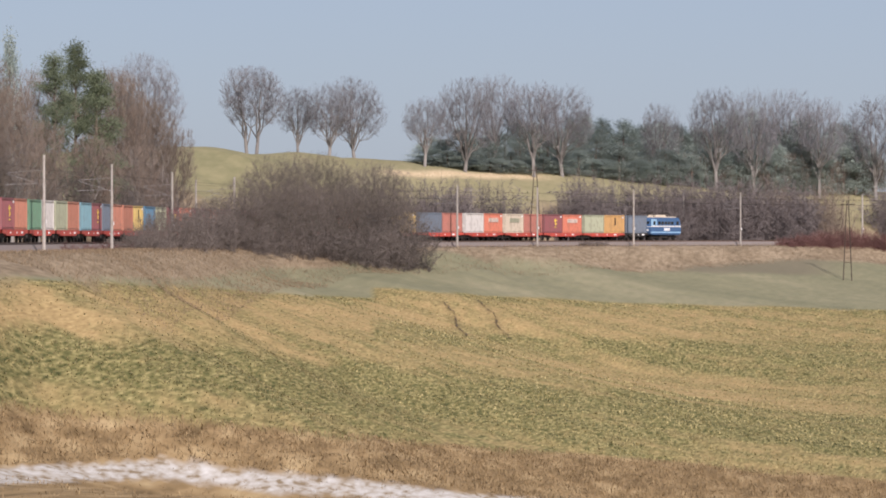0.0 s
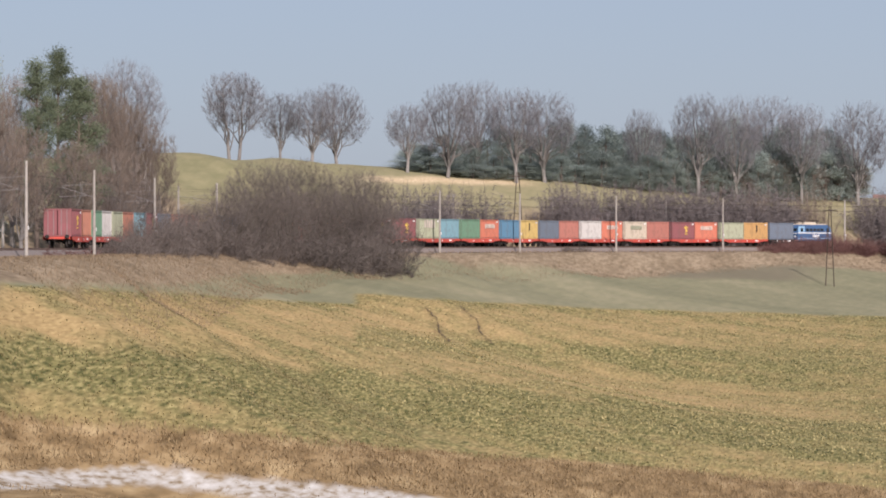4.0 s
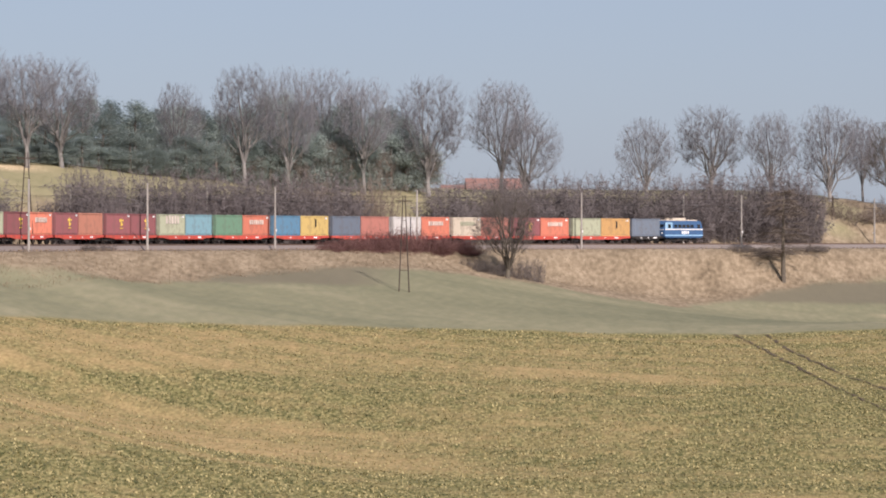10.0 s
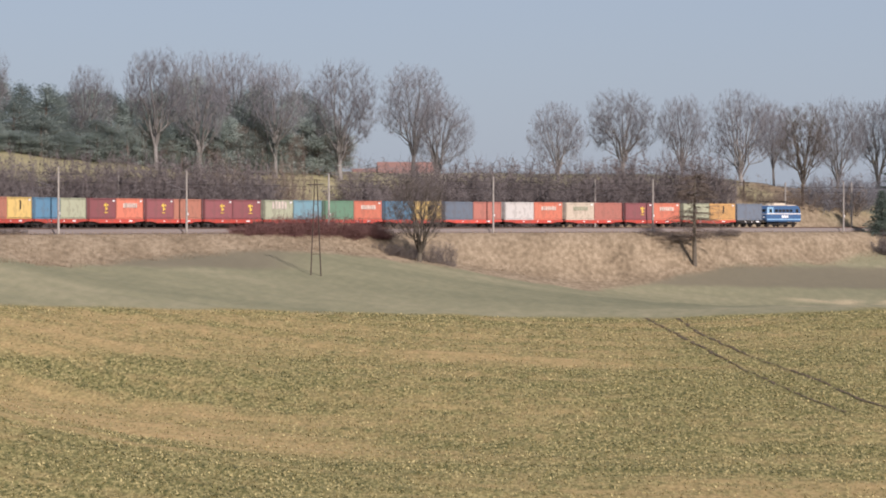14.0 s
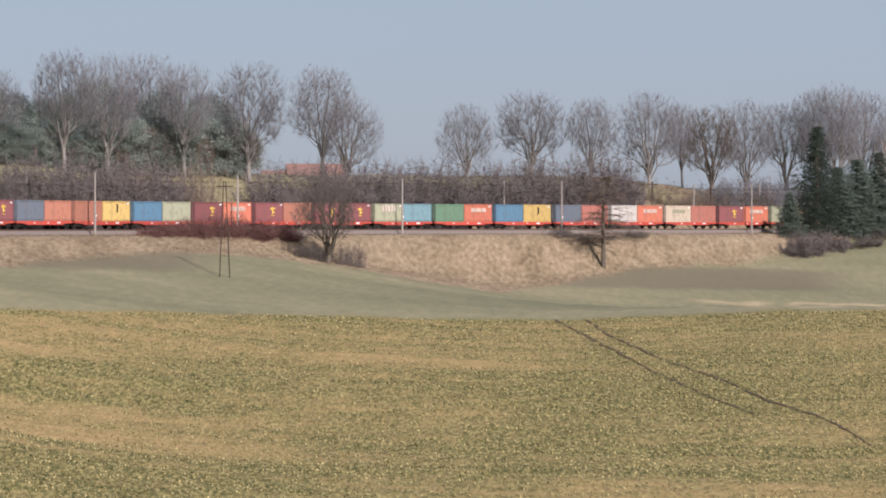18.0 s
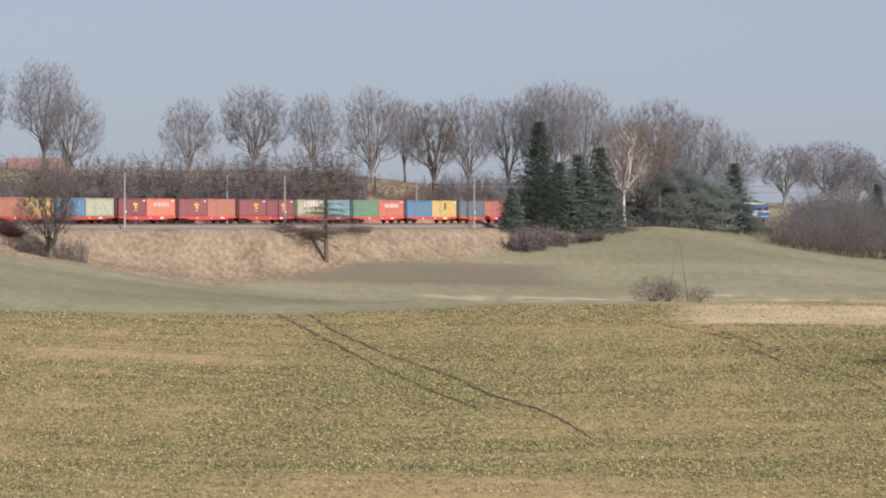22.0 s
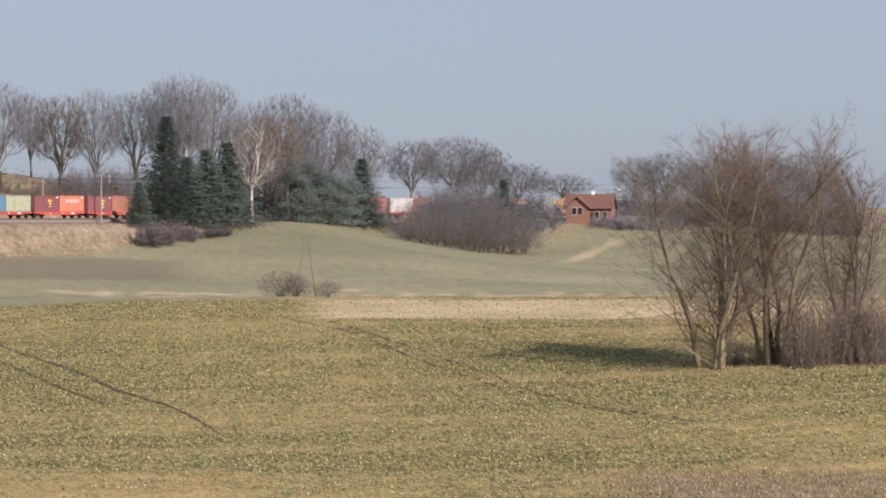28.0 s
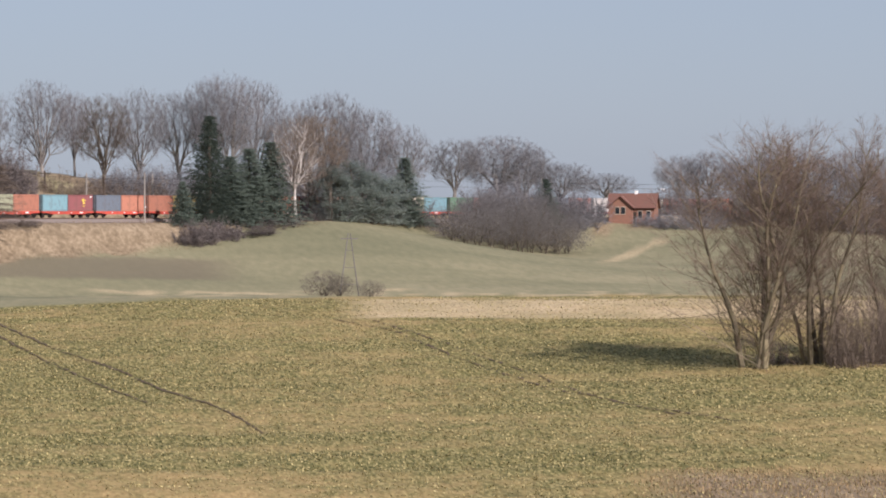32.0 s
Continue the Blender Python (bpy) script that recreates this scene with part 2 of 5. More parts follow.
class Sticks:
    """Collects tapered tubes and thin blades into one mesh."""

    def __init__(self):
        self.v, self.f = [], []

    def tube(self, a, b, ra, rb, sides=4):
        a, b = Vector(a), Vector(b)
        d = (b - a).normalized()
        s = d.orthogonal().normalized()
        t = d.cross(s)
        n = len(self.v)
        for p, r in ((a, ra), (b, rb)):
            for i in range(sides):
                k = 2 * math.pi * i / sides
                self.v.append(p + (s * math.cos(k) + t * math.sin(k)) * r)
        for i in range(sides):
            j = (i + 1) % sides
            self.f.append((n + i, n + j, n + sides + j, n + sides + i))

    def blade(self, a, b, w, rnd):
        a, b = Vector(a), Vector(b)
        s = (b - a).cross(Vector((rnd.uniform(-1, 1), rnd.uniform(-1, 1), rnd.uniform(-1, 1)))).normalized() * w
        n = len(self.v)
        self.v += [a - s, a + s, b]
        self.f.append((n, n + 1, n + 2))

    def leaf(self, c, size, rnd):
        d = Vector((rnd.gauss(0, 1), rnd.gauss(0, 1), rnd.gauss(0, 0.6))).normalized()
        s = d.orthogonal().normalized() * size * 0.5
        n = len(self.v)
        self.v += [c - d * size, c + s, c + d * size]
        self.f.append((n, n + 1, n + 2))

    def mesh(self, name, mat):
        return mesh_of(name, self.v, self.f, mat)


def bend(d, rnd, amount):
    return (d + Vector((rnd.gauss(0, 1), rnd.gauss(0, 1), rnd.gauss(0, 1))) * amount).normalized()


# ---- railway line ----
REAR_U = (-2700, -2400, -2250, -2096, -1960, -1821, -1680, -1500, -1345, -1200)
REAR_R = (186, 250, 283, 319, 358, 391, 411, 431, 447, 468)


def rail_r_back(u):
    """Metres from the rear stand to the line at bearing u."""
    return float(np.interp(u, REAR_U, REAR_R))


LINE = [spot_back(u, 0, r)[:2] for u, r in zip(REAR_U[:-1], REAR_R)]
LINE += [spot(u, 0, r)[:2] for u, r in ((-1200, 382), (-1050, 403), (-900, 422), (-750, 439), (-600, 455), (-400, 475), (-200, 495), (0, 514),
                                         (200, 534), (400, 556), (600, 579), (800, 602), (1000, 626), (1300, 662), (1600, 697), (2000, 740))]


def smooth_line(points, step=1.0):
    """Evenly spaced points and headings along a smooth curve through the points."""
    p = np.array([points[0]] + points + [points[-1]], float)
    out = []
    for i in range(1, len(p) - 2):
        for k in np.linspace(0, 1, 24, endpoint=False):
            out.append(0.5 * (2 * p[i] + (p[i + 1] - p[i - 1]) * k + (2 * p[i - 1] - 5 * p[i] + 4 * p[i + 1] - p[i + 2]) * k ** 2
                              + (3 * p[i] - p[i - 1] - 3 * p[i + 1] + p[i + 2]) * k ** 3))
    out = np.array(out)
    s = np.concatenate([[0], np.cumsum(np.hypot(*np.diff(out, axis=0).T))])
    t = np.arange(0, s[-1], step)
    q = np.column_stack([np.interp(t, s, out[:, 0]), np.interp(t, s, out[:, 1])])
    for _ in range(12):
        q[1:-1] = (q[:-2] + 2 * q[1:-1] + q[2:]) / 4
    return q


TRACK = smooth_line(LINE)
STEP = np.concatenate([[0], np.cumsum(np.hypot(*np.diff(TRACK, axis=0).T))])


def on_track(s, off=0.0):
    """Point and heading at s metres along the line, off metres to its right (towards the fields)."""
    x, y = np.interp(s, STEP, TRACK[:, 0]), np.interp(s, STEP, TRACK[:, 1])
    x2, y2 = np.interp(s + 2, STEP, TRACK[:, 0]), np.interp(s + 2, STEP, TRACK[:, 1])
    h = math.atan2(y2 - y, x2 - x)
    return x + off * math.sin(h), y - off * math.cos(h), h


def s_at(u):
    """Metres along the line where it crosses bearing u from the forward stand."""
    b = np.arctan2(TRACK[:, 0], TRACK[:, 1]) * F
    return float(np.interp(u, b, STEP))


def s_at_back(u):
    b = np.arctan2(TRACK[:, 0] - BACK[0], TRACK[:, 1] - BACK[1])
    return float(np.interp(UD / F + (u - UD) / F / ZOOM, b, STEP))


def beside(u, off, back=False):
    """Metres along the line where a point off metres to its side lies at bearing u."""
    lo, hi = 2.0, float(STEP[-1]) - 6
    eye, aim = (BACK, UD / F + (u - UD) / F / ZOOM) if back else ((0.0, 0.0), u / F)
    for _ in range(40):
        mid = (lo + hi) / 2
        x, y, _ = on_track(mid, off)
        lo, hi = (mid, hi) if math.atan2(x - eye[0], y - eye[1]) < aim else (lo, mid)
    return lo


# ---- ground ----
def control_points():
    """Heights of the land along its main lines: bank foot, field edge, crop, hollow, hill."""
    c = []
    for u, v in ((-2500, 20), (-2246, 25), (-2000, 34), (-1851, 40), (-1648, 13), (-1481, 0)):
        x, y, _ = on_track(s_at_back(u), 10.0)
        c.append((x, y, spot_back(u, v, math.hypot(x - BACK[0], y - BACK[1]))[2]))
    for u, v in ((-1349, -26), (-1149, -8), (-889, 13), (-579, -8), (-319, 6), (-209, 20), (31, 46), (216, 17), (416, 17), (546, 0), (656, -24), (784, -35), (829, -36), (899, -24), (1019, -4), (1199, 14), (1319, -22), (1439, -18), (1700, -10)):
        r = float(np.interp(u, (-1200, -400, 400, 1000, 1600), (382, 475, 556, 626, 697))) - 18
        c.append(spot(u, v, r))
    # edge between the far green and the near crop
    for u, v, r in ((-2400, 45, 225), (-2246, 50, 250), (-1830, 68, 315), (-1560, 85, 350)):
        c.append(spot_back(u, v, r))
    for u, v, r in ((-1349, 80, 300), (-949, 98, 345), (-549, 106, 370), (119, 125, 390), (500, 100, 400), (900, 100, 410), (1350, 100, 420), (1800, 100, 430)):
        c.append(spot(u, v, r))
    # crop slope down to the hollow
    for u, v, r in ((-2400, 200, 195), (-2000, 220, 240), (-1600, 240, 292)):
        c.append(spot_back(u, v, r))
    for u, v, r in ((-1000, 250, 290), (-300, 255, 305), (400, 255, 310), (1000, 255, 310), (1500, 255, 305), (1900, 255, 300)):
        c.append(spot(u, v, r))
    for u, v, r in ((-2400, 470, 150), (-1900, 480, 190), (-1400, 490, 245)):
        c.append(spot_back(u, v, r))
    for u, v, r in ((-900, 470, 215), (-200, 450, 235), (500, 450, 240), (1200, 450, 240), (1800, 450, 235)):
        c.append(spot(u, v, r))
    # rising ground under the stands
    for x, y, z in ((-60, 40, -10), (0, 100, -15.5), (70, 120, -16), (140, 60, -14), (-5, 40, -9), (12, -87, -1.4), (-60, -87, -2), (90, -87, -3), (12, -50, -4.5), (0, -160, 0), (-160, -60, -2), (-150, 60, -6)):
        c.append((x, y, z))
    # foot and crest of the hill beyond the line
    for u, v in ((-2500, -60), (-1950, -60), (-1700, -70)):
        c.append(spot_back(u, v, rail_r_back(u) + 20))
    for u, v in ((-1300, -68), (-900, -66), (-500, -64), (-200, -62), (200, -66), (500, -62), (900, -58), (1400, -55)):
        c.append(spot(u, v, float(np.interp(u, (-1200, -400, 400, 1000, 1600), (382, 475, 556, 626, 697))) + 18))
    for u, v, r in ((-2400, -120, 345), (-1950, -200, 425), (-1750, -226, 455), (-1500, -208, 490)):
        c.append(spot_back(u, v, r))
    for u, v, r in ((-1300, -191, 432), (-1049, -173, 455), (-759, -145, 485), (-449, -128, 515), (-34, -120, 552), (276, -114, 580), (420, -96, 590), (700, -70, 640), (1200, -60, 690), (1700, -60, 740)):
        c.append(spot(u, v, r))
    for u, v, r in ((-1300, -165, 500), (-1049, -150, 520), (-759, -128, 550), (-449, -115, 580), (-34, -118, 620), (276, -110, 645), (-900, -100, 660), (0, -100, 720), (700, -60, 800), (1600, -55, 900)):
        c.append(spot(u, v, r))
    for u, v, r in ((-1950, -180, 490), (-1750, -195, 520), (-1500, -185, 560), (-2500, -110, 460), (-2900, -90, 330), (-2900, -90, 430), (-1800, -130, 650), (-2300, -110, 560), (-3300, -60, 250)):
        c.append(spot_back(u, v, r))
    for u, v, r in ((1250, -28, 652), (1344, -31, 650), (1450, -28, 655)):
        c.append(spot(u, v, r))
    return np.array(c)


def tps(points):
    """A thin-plate surface through the points."""
    n = len(points)
    xy = points[:, :2] / 100
    d2 = ((xy[:, None] - xy[None]) ** 2).sum(-1)
    k = np.where(d2 > 0, d2 * np.log(d2 + 1e-12) / 2, 0) + np.eye(n) * 0.003
    a = np.zeros((n + 3, n + 3))
    a[:n, :n], a[:n, n], a[n, :n] = k, 1, 1
    a[:n, n + 1:], a[n + 1:, :n] = xy, xy.T
    w = np.linalg.solve(a, np.append(points[:, 2], (0, 0, 0)))

    def height(x, y):
        out = np.full(x.shape, w[n]) + w[n + 1] * x / 100 + w[n + 2] * y / 100
        for (px, py), wi in zip(xy, w[:n]):
            q = (x / 100 - px) ** 2 + (y / 100 - py) ** 2
            out += wi * q * np.log(q + 1e-12) / 2
        return out

    return height


LAND = tps(control_points())


def side_of_track(x, y, step=24):
    """Distance to the line, and whether the point lies on the far side of it; coarse far from the line."""
    best, sign = np.full(x.shape, 1e9), np.ones(x.shape)
    for i in range(0, len(TRACK) - step, step):
        ax, ay = TRACK[i]
        bx, by = TRACK[i + step]
        dx, dy = bx - ax, by - ay
        k = np.clip(((x - ax) * dx + (y - ay) * dy) / (dx * dx + dy * dy), 0, 1)
        d = np.hypot(x - ax - k * dx, y - ay - k * dy)
        cross = dx * (y - ay) - dy * (x - ax)
        near = d < best
        best, sign = np.where(near, d, best), np.where(near, np.sign(cross), sign)
    out = best * sign
    if step > 4:
        close = best < 50
        if close.any():
            out[close] = side_of_track(x[close], y[close], 4)
    return out


def smoothstep(a, b, x):
    k = np.clip((x - a) / (b - a), 0, 1)
    return k * k * (3 - 2 * k)


def rumple(x, y, size, seed):
    """Cheap uneven ground from crossed waves."""
    rnd = random.Random(seed)
    out = np.zeros(x.shape)
    for _ in range(7):
        a, k, p = rnd.uniform(0, math.tau), rnd.uniform(0.6, 1.6) / size, rnd.uniform(0, math.tau)
        out += np.sin((x * math.cos(a) + y * math.sin(a)) * k * math.tau + p)
    return out / 7


def height_at(x, y):
    x, y = np.asarray(x, float), np.asarray(y, float)
    z = LAND(x, y)
    far = np.hypot(x, y)
    z = np.clip(z, -24, 30) * (1 - smoothstep(750, 1100, far)) - 4 * smoothstep(750, 1100, far)
    d = side_of_track(x, y)
    bed = smoothstep(13.0, 5.2, np.abs(d))
    z = z + rumple(x, y, 9, 3) * 0.22 * (1 - bed) + rumple(x, y, 45, 5) * 0.25 * (1 - bed)
    return z * (1 - bed) - 0.75 * bed


def ground_z(x, y):
    return float(height_at(np.array([x]), np.array([y]))[0])


def bearings(x, y):
    """Bearing from the forward stand, bearing from the rear stand, and both distances."""
    u1, r1 = np.arctan2(x, y) * F, np.hypot(x, y)
    b = np.arctan2(x - BACK[0], y - BACK[1])
    return u1, UD + (b - UD / F) * F * ZOOM, r1, np.hypot(x - BACK[0], y - BACK[1])


def band(lo, hi, x, soft):
    return smoothstep(lo - soft, lo + soft, x) * (1 - smoothstep(hi - soft, hi + soft, x))


def crop_drift(x, y, u0, u1, below, v0):
    """How green the crop stands: drifts along the slope, poorer under the field's upper edge."""
    al, ac = x * 0.997 - y * 0.08, x * 0.08 + y * 0.997
    d = 0.5 + 0.55 * rumple(al * 0.24, ac, 14, 21) + 0.3 * rumple(al * 0.5, ac, 6, 8)
    d = 0.06 + np.clip(d, 0, 1) * 0.72 + 0.05 * smoothstep(-900, 600, u0) + 0.16 * rumple(al * 0.7, ac, 3.2, 61) + 0.3 * rumple(al * 0.5, ac, 34, 71) * smoothstep(-700, -100, u1)
    bare = v0 - 121 - (u0 + 2246) * 0.1 + 16 * rumple(al * 0.4, ac, 9, 12)
    d = d - 0.34 * band(-26, 26, bare, 16) * smoothstep(-300, -750, u0) + 0.22 * band(40, 120, bare, 18) * smoothstep(0, -600, u0)
    poor = band(14, 85, below, 14) * smoothstep(200, -700, u1)
    return d - 0.3 * poor + 0.14 * band(90, 210, below, 25)


def field_edge(u0, u1):
    left = u0 < -1450
    return left, np.where(left, np.interp(u0, (-2600, -2246, -1830, -1560, -1450), (35, 37, 60, 78, 82)), np.interp(u1, (-1449, -1349, -949, -549, 119, 500, 900, 1350, 1900), (70, 80, 97, 105, 122, 104, 98, 96, 96)))


def tyre_tracks(x, y, u0, v0, u1, v1, wide=1.0):
    """Wheel ruts through the crop, each a chain of bearings."""
    rut = np.zeros(x.shape)
    for us, vs, seed in (((131, 201, 296, 406, 486), (122, 158, 209, 259, 289), 17), ((186, 226, 326, 416, 506, 616, 691), (122, 149, 194, 224, 264, 299, 344), 18),
                         ((809, 919, 1039, 1189, 1339, 1539), (132, 162, 212, 262, 292, 322), 19), ((880, 1000, 1140, 1270, 1420), (134, 180, 230, 277, 310), 20)):
        on = smoothstep(5.5 * wide, 1.2, np.abs(v1 - np.interp(u1, us, vs)))
        rut = np.maximum(rut, on * (u1 > us[0]) * (u1 < us[-1]) * smoothstep(-0.9, -0.4, rumple(x, y, 12, seed)) * (1.0 if seed < 19 else 0.4))
    for us, vs, seed in (((-1311, -1284, -1280, -1256), (91, 121, 145, 165), 2), ((-1236, -1200, -1194, -1164), (89, 121, 145, 172), 3)):
        on = smoothstep(10 * wide, 2, np.abs(u0 - np.interp(v0, vs, us)))
        rut = np.maximum(rut, on * (v0 > vs[0]) * (v0 < vs[-1]) * smoothstep(-0.9, -0.4, rumple(x, y, 10, seed)))
    return rut


def build_ground():
    fine = np.arange(-0.40, 0.30, 0.0022)
    ang = np.concatenate([np.linspace(-math.pi, -0.45, 50), fine, np.linspace(0.33, math.pi, 52)[:-1]])
    rad = np.concatenate([[0.5, 4, 12, 25, 45, 70, 95], np.arange(115, 290, 1.4), np.arange(290, 480, 0.95), np.arange(480, 660, 2.4), np.arange(660, 860, 5), [880, 950, 1150, 1500, 2200, 4600]])
    na, nr = len(ang), len(rad)
    x = BACK[0] + rad[:, None] * np.sin(ang)[None]
    y = BACK[1] + rad[:, None] * np.cos(ang)[None]
    z = height_at(x.ravel(), y.ravel()).reshape(x.shape)
    idx = np.arange(na * nr).reshape(nr, na)
    q = np.stack([idx[:-1], np.roll(idx, -1, 1)[:-1], np.roll(idx, -1, 1)[1:], idx[1:]], -1).reshape(-1, 4)
    me = bpy.data.meshes.new("ground")
    me.vertices.add(na * nr)
    me.vertices.foreach_set("co", np.column_stack([x.ravel(), y.ravel(), z.ravel()]).ravel())
    me.loops.add(q.size)
    me.loops.foreach_set("vertex_index", q.ravel())
    me.polygons.add(len(q))
    me.polygons.foreach_set("loop_start", np.arange(0, q.size, 4))
    me.polygons.foreach_set("loop_total", np.full(len(q), 4))
    me.polygons.foreach_set("use_smooth", np.full(len(q), True))
    me.update(calc_edges=True)
    me.validate()
    fx, fy = x.ravel(), y.ravel()
    u1, u0, r1, r0 = bearings(fx, fy)
    d = side_of_track(fx, fy)
    wob = rumple(fx, fy, 14, 9)
    v1 = VH + (EYE - z.ravel()) * F / r1
    v0 = VH + (EYE - z.ravel()) * F * ZOOM / r0
    front = (r0 > 100) & (fy > -60)
    left, edge_v = field_edge(u0, u1)
    vv = np.where(left, v0, v1)
    green = smoothstep(3, -3, vv - edge_v + wob * 5)
    foot = np.where(left, np.interp(u0, (-2600, -1850, -1500), (8, 9.5, 10)), np.interp(u1, (-1450, -1349, -1149, -889, -579, -319, -209, 31, 60, 216, 416, 656, 829, 1019), (11, 8.5, 10, 14, 14, 16, 18, 26, 19, 14, 13, 10, 9, 9)))
    straw = smoothstep(-1.2, 1.2, foot + wob * 2 - np.abs(np.minimum(d, 0))) * (d < 2)
    straw = np.maximum(straw, (d > 0) * smoothstep(16, 9, d + wob * 4))
    cut = smoothstep(210, 260, u1) * (1 - smoothstep(560, 640, u1)) * (d > 0) * smoothstep(60, 35, d)
    straw = np.maximum(straw, cut * smoothstep(-0.5, 0.1, rumple(fx, fy, 12, 31)))
    bank_v = np.interp(u0, (-2600, -2230, -1990, -1835, -1760, -1691, -1572, -1452, -1392, -1292), (22, 32, 38, 45, 30, 18, 20, -2, -20, -28))
    straw = np.maximum(straw, smoothstep(3, -3, v0 - bank_v + wob * 4) * (u0 < -1300) * (d < 0) * (d > -70))
    hill = smoothstep(6, 12, d)
    pale = band(-185, -172, v1 + wob * 5 - (u1 + 1250) * 0.03, 4) * smoothstep(-1480, -1400, u1) * (1 - smoothstep(-1150, -1050, u1)) * (d > 0)
    pale = np.maximum(pale, band(103, 137, v1 + wob * 3, 2) * smoothstep(800, 900, u1) * (d < -20) * (0.62 + 0.3 * wob))
    pale = np.maximum(pale, 0.5 * band(88, 98, v1 + wob * 5, 2) * smoothstep(330, 420, u1) * smoothstep(0.0, 0.3, rumple(fx, fy, 7, 6)) * (d < -20))
    weeds = smoothstep(-4, 4, v0 - np.interp(u0, (-2600, -2246, -1768, -1290, -811, -371, 0), (285, 306, 348, 396, 430, 470, 560)) + wob * 14) * front
    straw = np.maximum(straw, smoothstep(1330, 1480, u1) * smoothstep(400, 425, v1 + wob * 8) * front)
    snow_top = np.interp(u0, (-2600, -2246, -1900, -1730, -1480, -1290, -1050, -900), (440, 440, 424, 450, 468, 492, 507, 520))
    snow = smoothstep(-3, 3, v0 - snow_top + wob * 6) * smoothstep(4, -4, v0 - snow_top - np.interp(u0, (-2600, -1730, -1100), (28, 42, 30)) + wob * 6) * (u0 < -700) * front
    drift = crop_drift(fx, fy, u0, u1, vv - edge_v, v0)
    plough = band(-10, 30, v1 - (u1 + 700) * 0.02 + wob * 3, 4) * band(-850, -500, u1, 60) * (d < -6)
    plough = np.maximum(plough, band(24, 62, v1 + wob * 3 - (u1 - 200) * 0.02, 3) * band(60, 620, u1, 60) * (d < -12))
    plough = np.clip(plough, 0, 1) * 0.75
    straw = np.maximum(straw, smoothstep(6, 2, np.abs(v1 - np.interp(u1, (1185, 1215, 1240, 1300, 1345), (20, 2, -10, -20, -26)))) * band(1190, 1400, u1, 8) * (d < -4))
    for k in (0, 14):
        pale = np.maximum(pale, 0.5 * smoothstep(9, 3, np.abs(u1 - k - np.interp(v1, (0, 15, 38), (1385, 1350, 1290)))) * band(0, 38, v1, 3) * (d < -10))
    rut = 0.3 * tyre_tracks(fx, fy, u0, v0, u1, v1) * front
    for name, a in dict(green=green, straw=straw, pale=pale, weeds=weeds, snow=snow, drift=drift, plough=plough, rut=rut, hill=hill, ballast=smoothstep(3.6, 3.0, np.abs(d - 2.0) - 1.2)).items():
        me.attributes.new(name, "FLOAT", "POINT").data.foreach_set("value", a.astype(np.float32))
    me.materials.append(GROUND)
    return tagged(new("ground", me), "rolling farmland with crop, dry grass banks and old snow", "ground", kind="structure")


def scatter(name, count, r_lo, r_hi, u_lo, u_hi, size, mat, keep, label, category, seed, upright=0.5, rear=False, slim=1.0):
    """A carpet of small leaves or blades as one piece of stuff."""
    rng = np.random.default_rng(seed)
    r = np.sqrt(rng.uniform(r_lo ** 2, r_hi ** 2, count))
    u = rng.uniform(u_lo, u_hi, count)
    if rear:
        b = UD / F + (u - UD) / F / ZOOM
        x, y = BACK[0] + r * np.sin(b), BACK[1] + r * np.cos(b)
    else:
        x, y = r * np.sin(u / F), r * np.cos(u / F)
    ok = rng.uniform(0, 1, count) < keep(x, y)
    x, y = x[ok], y[ok]
    n = len(x)
    z = height_at(x, y)
    a, t = rng.uniform(0, math.tau, n), rng.uniform(0.1, upright, n) * math.pi / 2
    s = size * rng.uniform(0.5, 1.3, n)
    d = np.column_stack([np.cos(a) * np.cos(t), np.sin(a) * np.cos(t), np.sin(t)]) * s[:, None]
    w = np.column_stack([-np.sin(a), np.cos(a), np.zeros(n)]) * (s * rng.uniform(0.2, 0.45, n) * slim)[:, None]
    p = np.column_stack([x, y, z + 0.02])
    v = np.stack([p, p + d * 0.6 + w, p + d, p + d * 0.6 - w], 1).reshape(-1, 3)
    me = bpy.data.meshes.new(name)
    me.vertices.add(n * 4)
    me.vertices.foreach_set("co", v.ravel())
    me.loops.add(n * 4)
    me.loops.foreach_set("vertex_index", np.arange(n * 4))
    me.polygons.add(n)
    me.polygons.foreach_set("loop_start", np.arange(0, n * 4, 4))
    me.polygons.foreach_set("loop_total", np.full(n, 4))
    me.update(calc_edges=True)
    me.materials.append(mat)
    return tagged(new(name, me), label, category, kind="stuff")


def on_crop(x, y):
    """How thickly the crop stands: in drifts, not in the ruts, and not past the field's edge."""
    u1, u0, r1, r0 = bearings(x, y)
    lower = np.interp(u0, (-2600, -2246, -1768, -1290, -811, -371, 0), (285, 306, 348, 396, 430, 470, 560))
    z = height_at(x, y)
    v0, v1 = VH + (EYE - z) * F * ZOOM / r0, VH + (EYE - z) * F / r1
    left, edge_v = field_edge(u0, u1)
    below = np.where(left, v0, v1) - edge_v
    d = crop_drift(x, y, u0, u1, below, v0)
    rut = tyre_tracks(x, y, u0, v0, u1, v1, 1.3)
    return np.clip(0.02 + 1.35 * d, 0.1, 1) * (1 - 0.9 * rut) * (below > 3) * (v0 < lower) * (1 - 0.8 * smoothstep(142, 134, v1) * smoothstep(790, 920, u1))


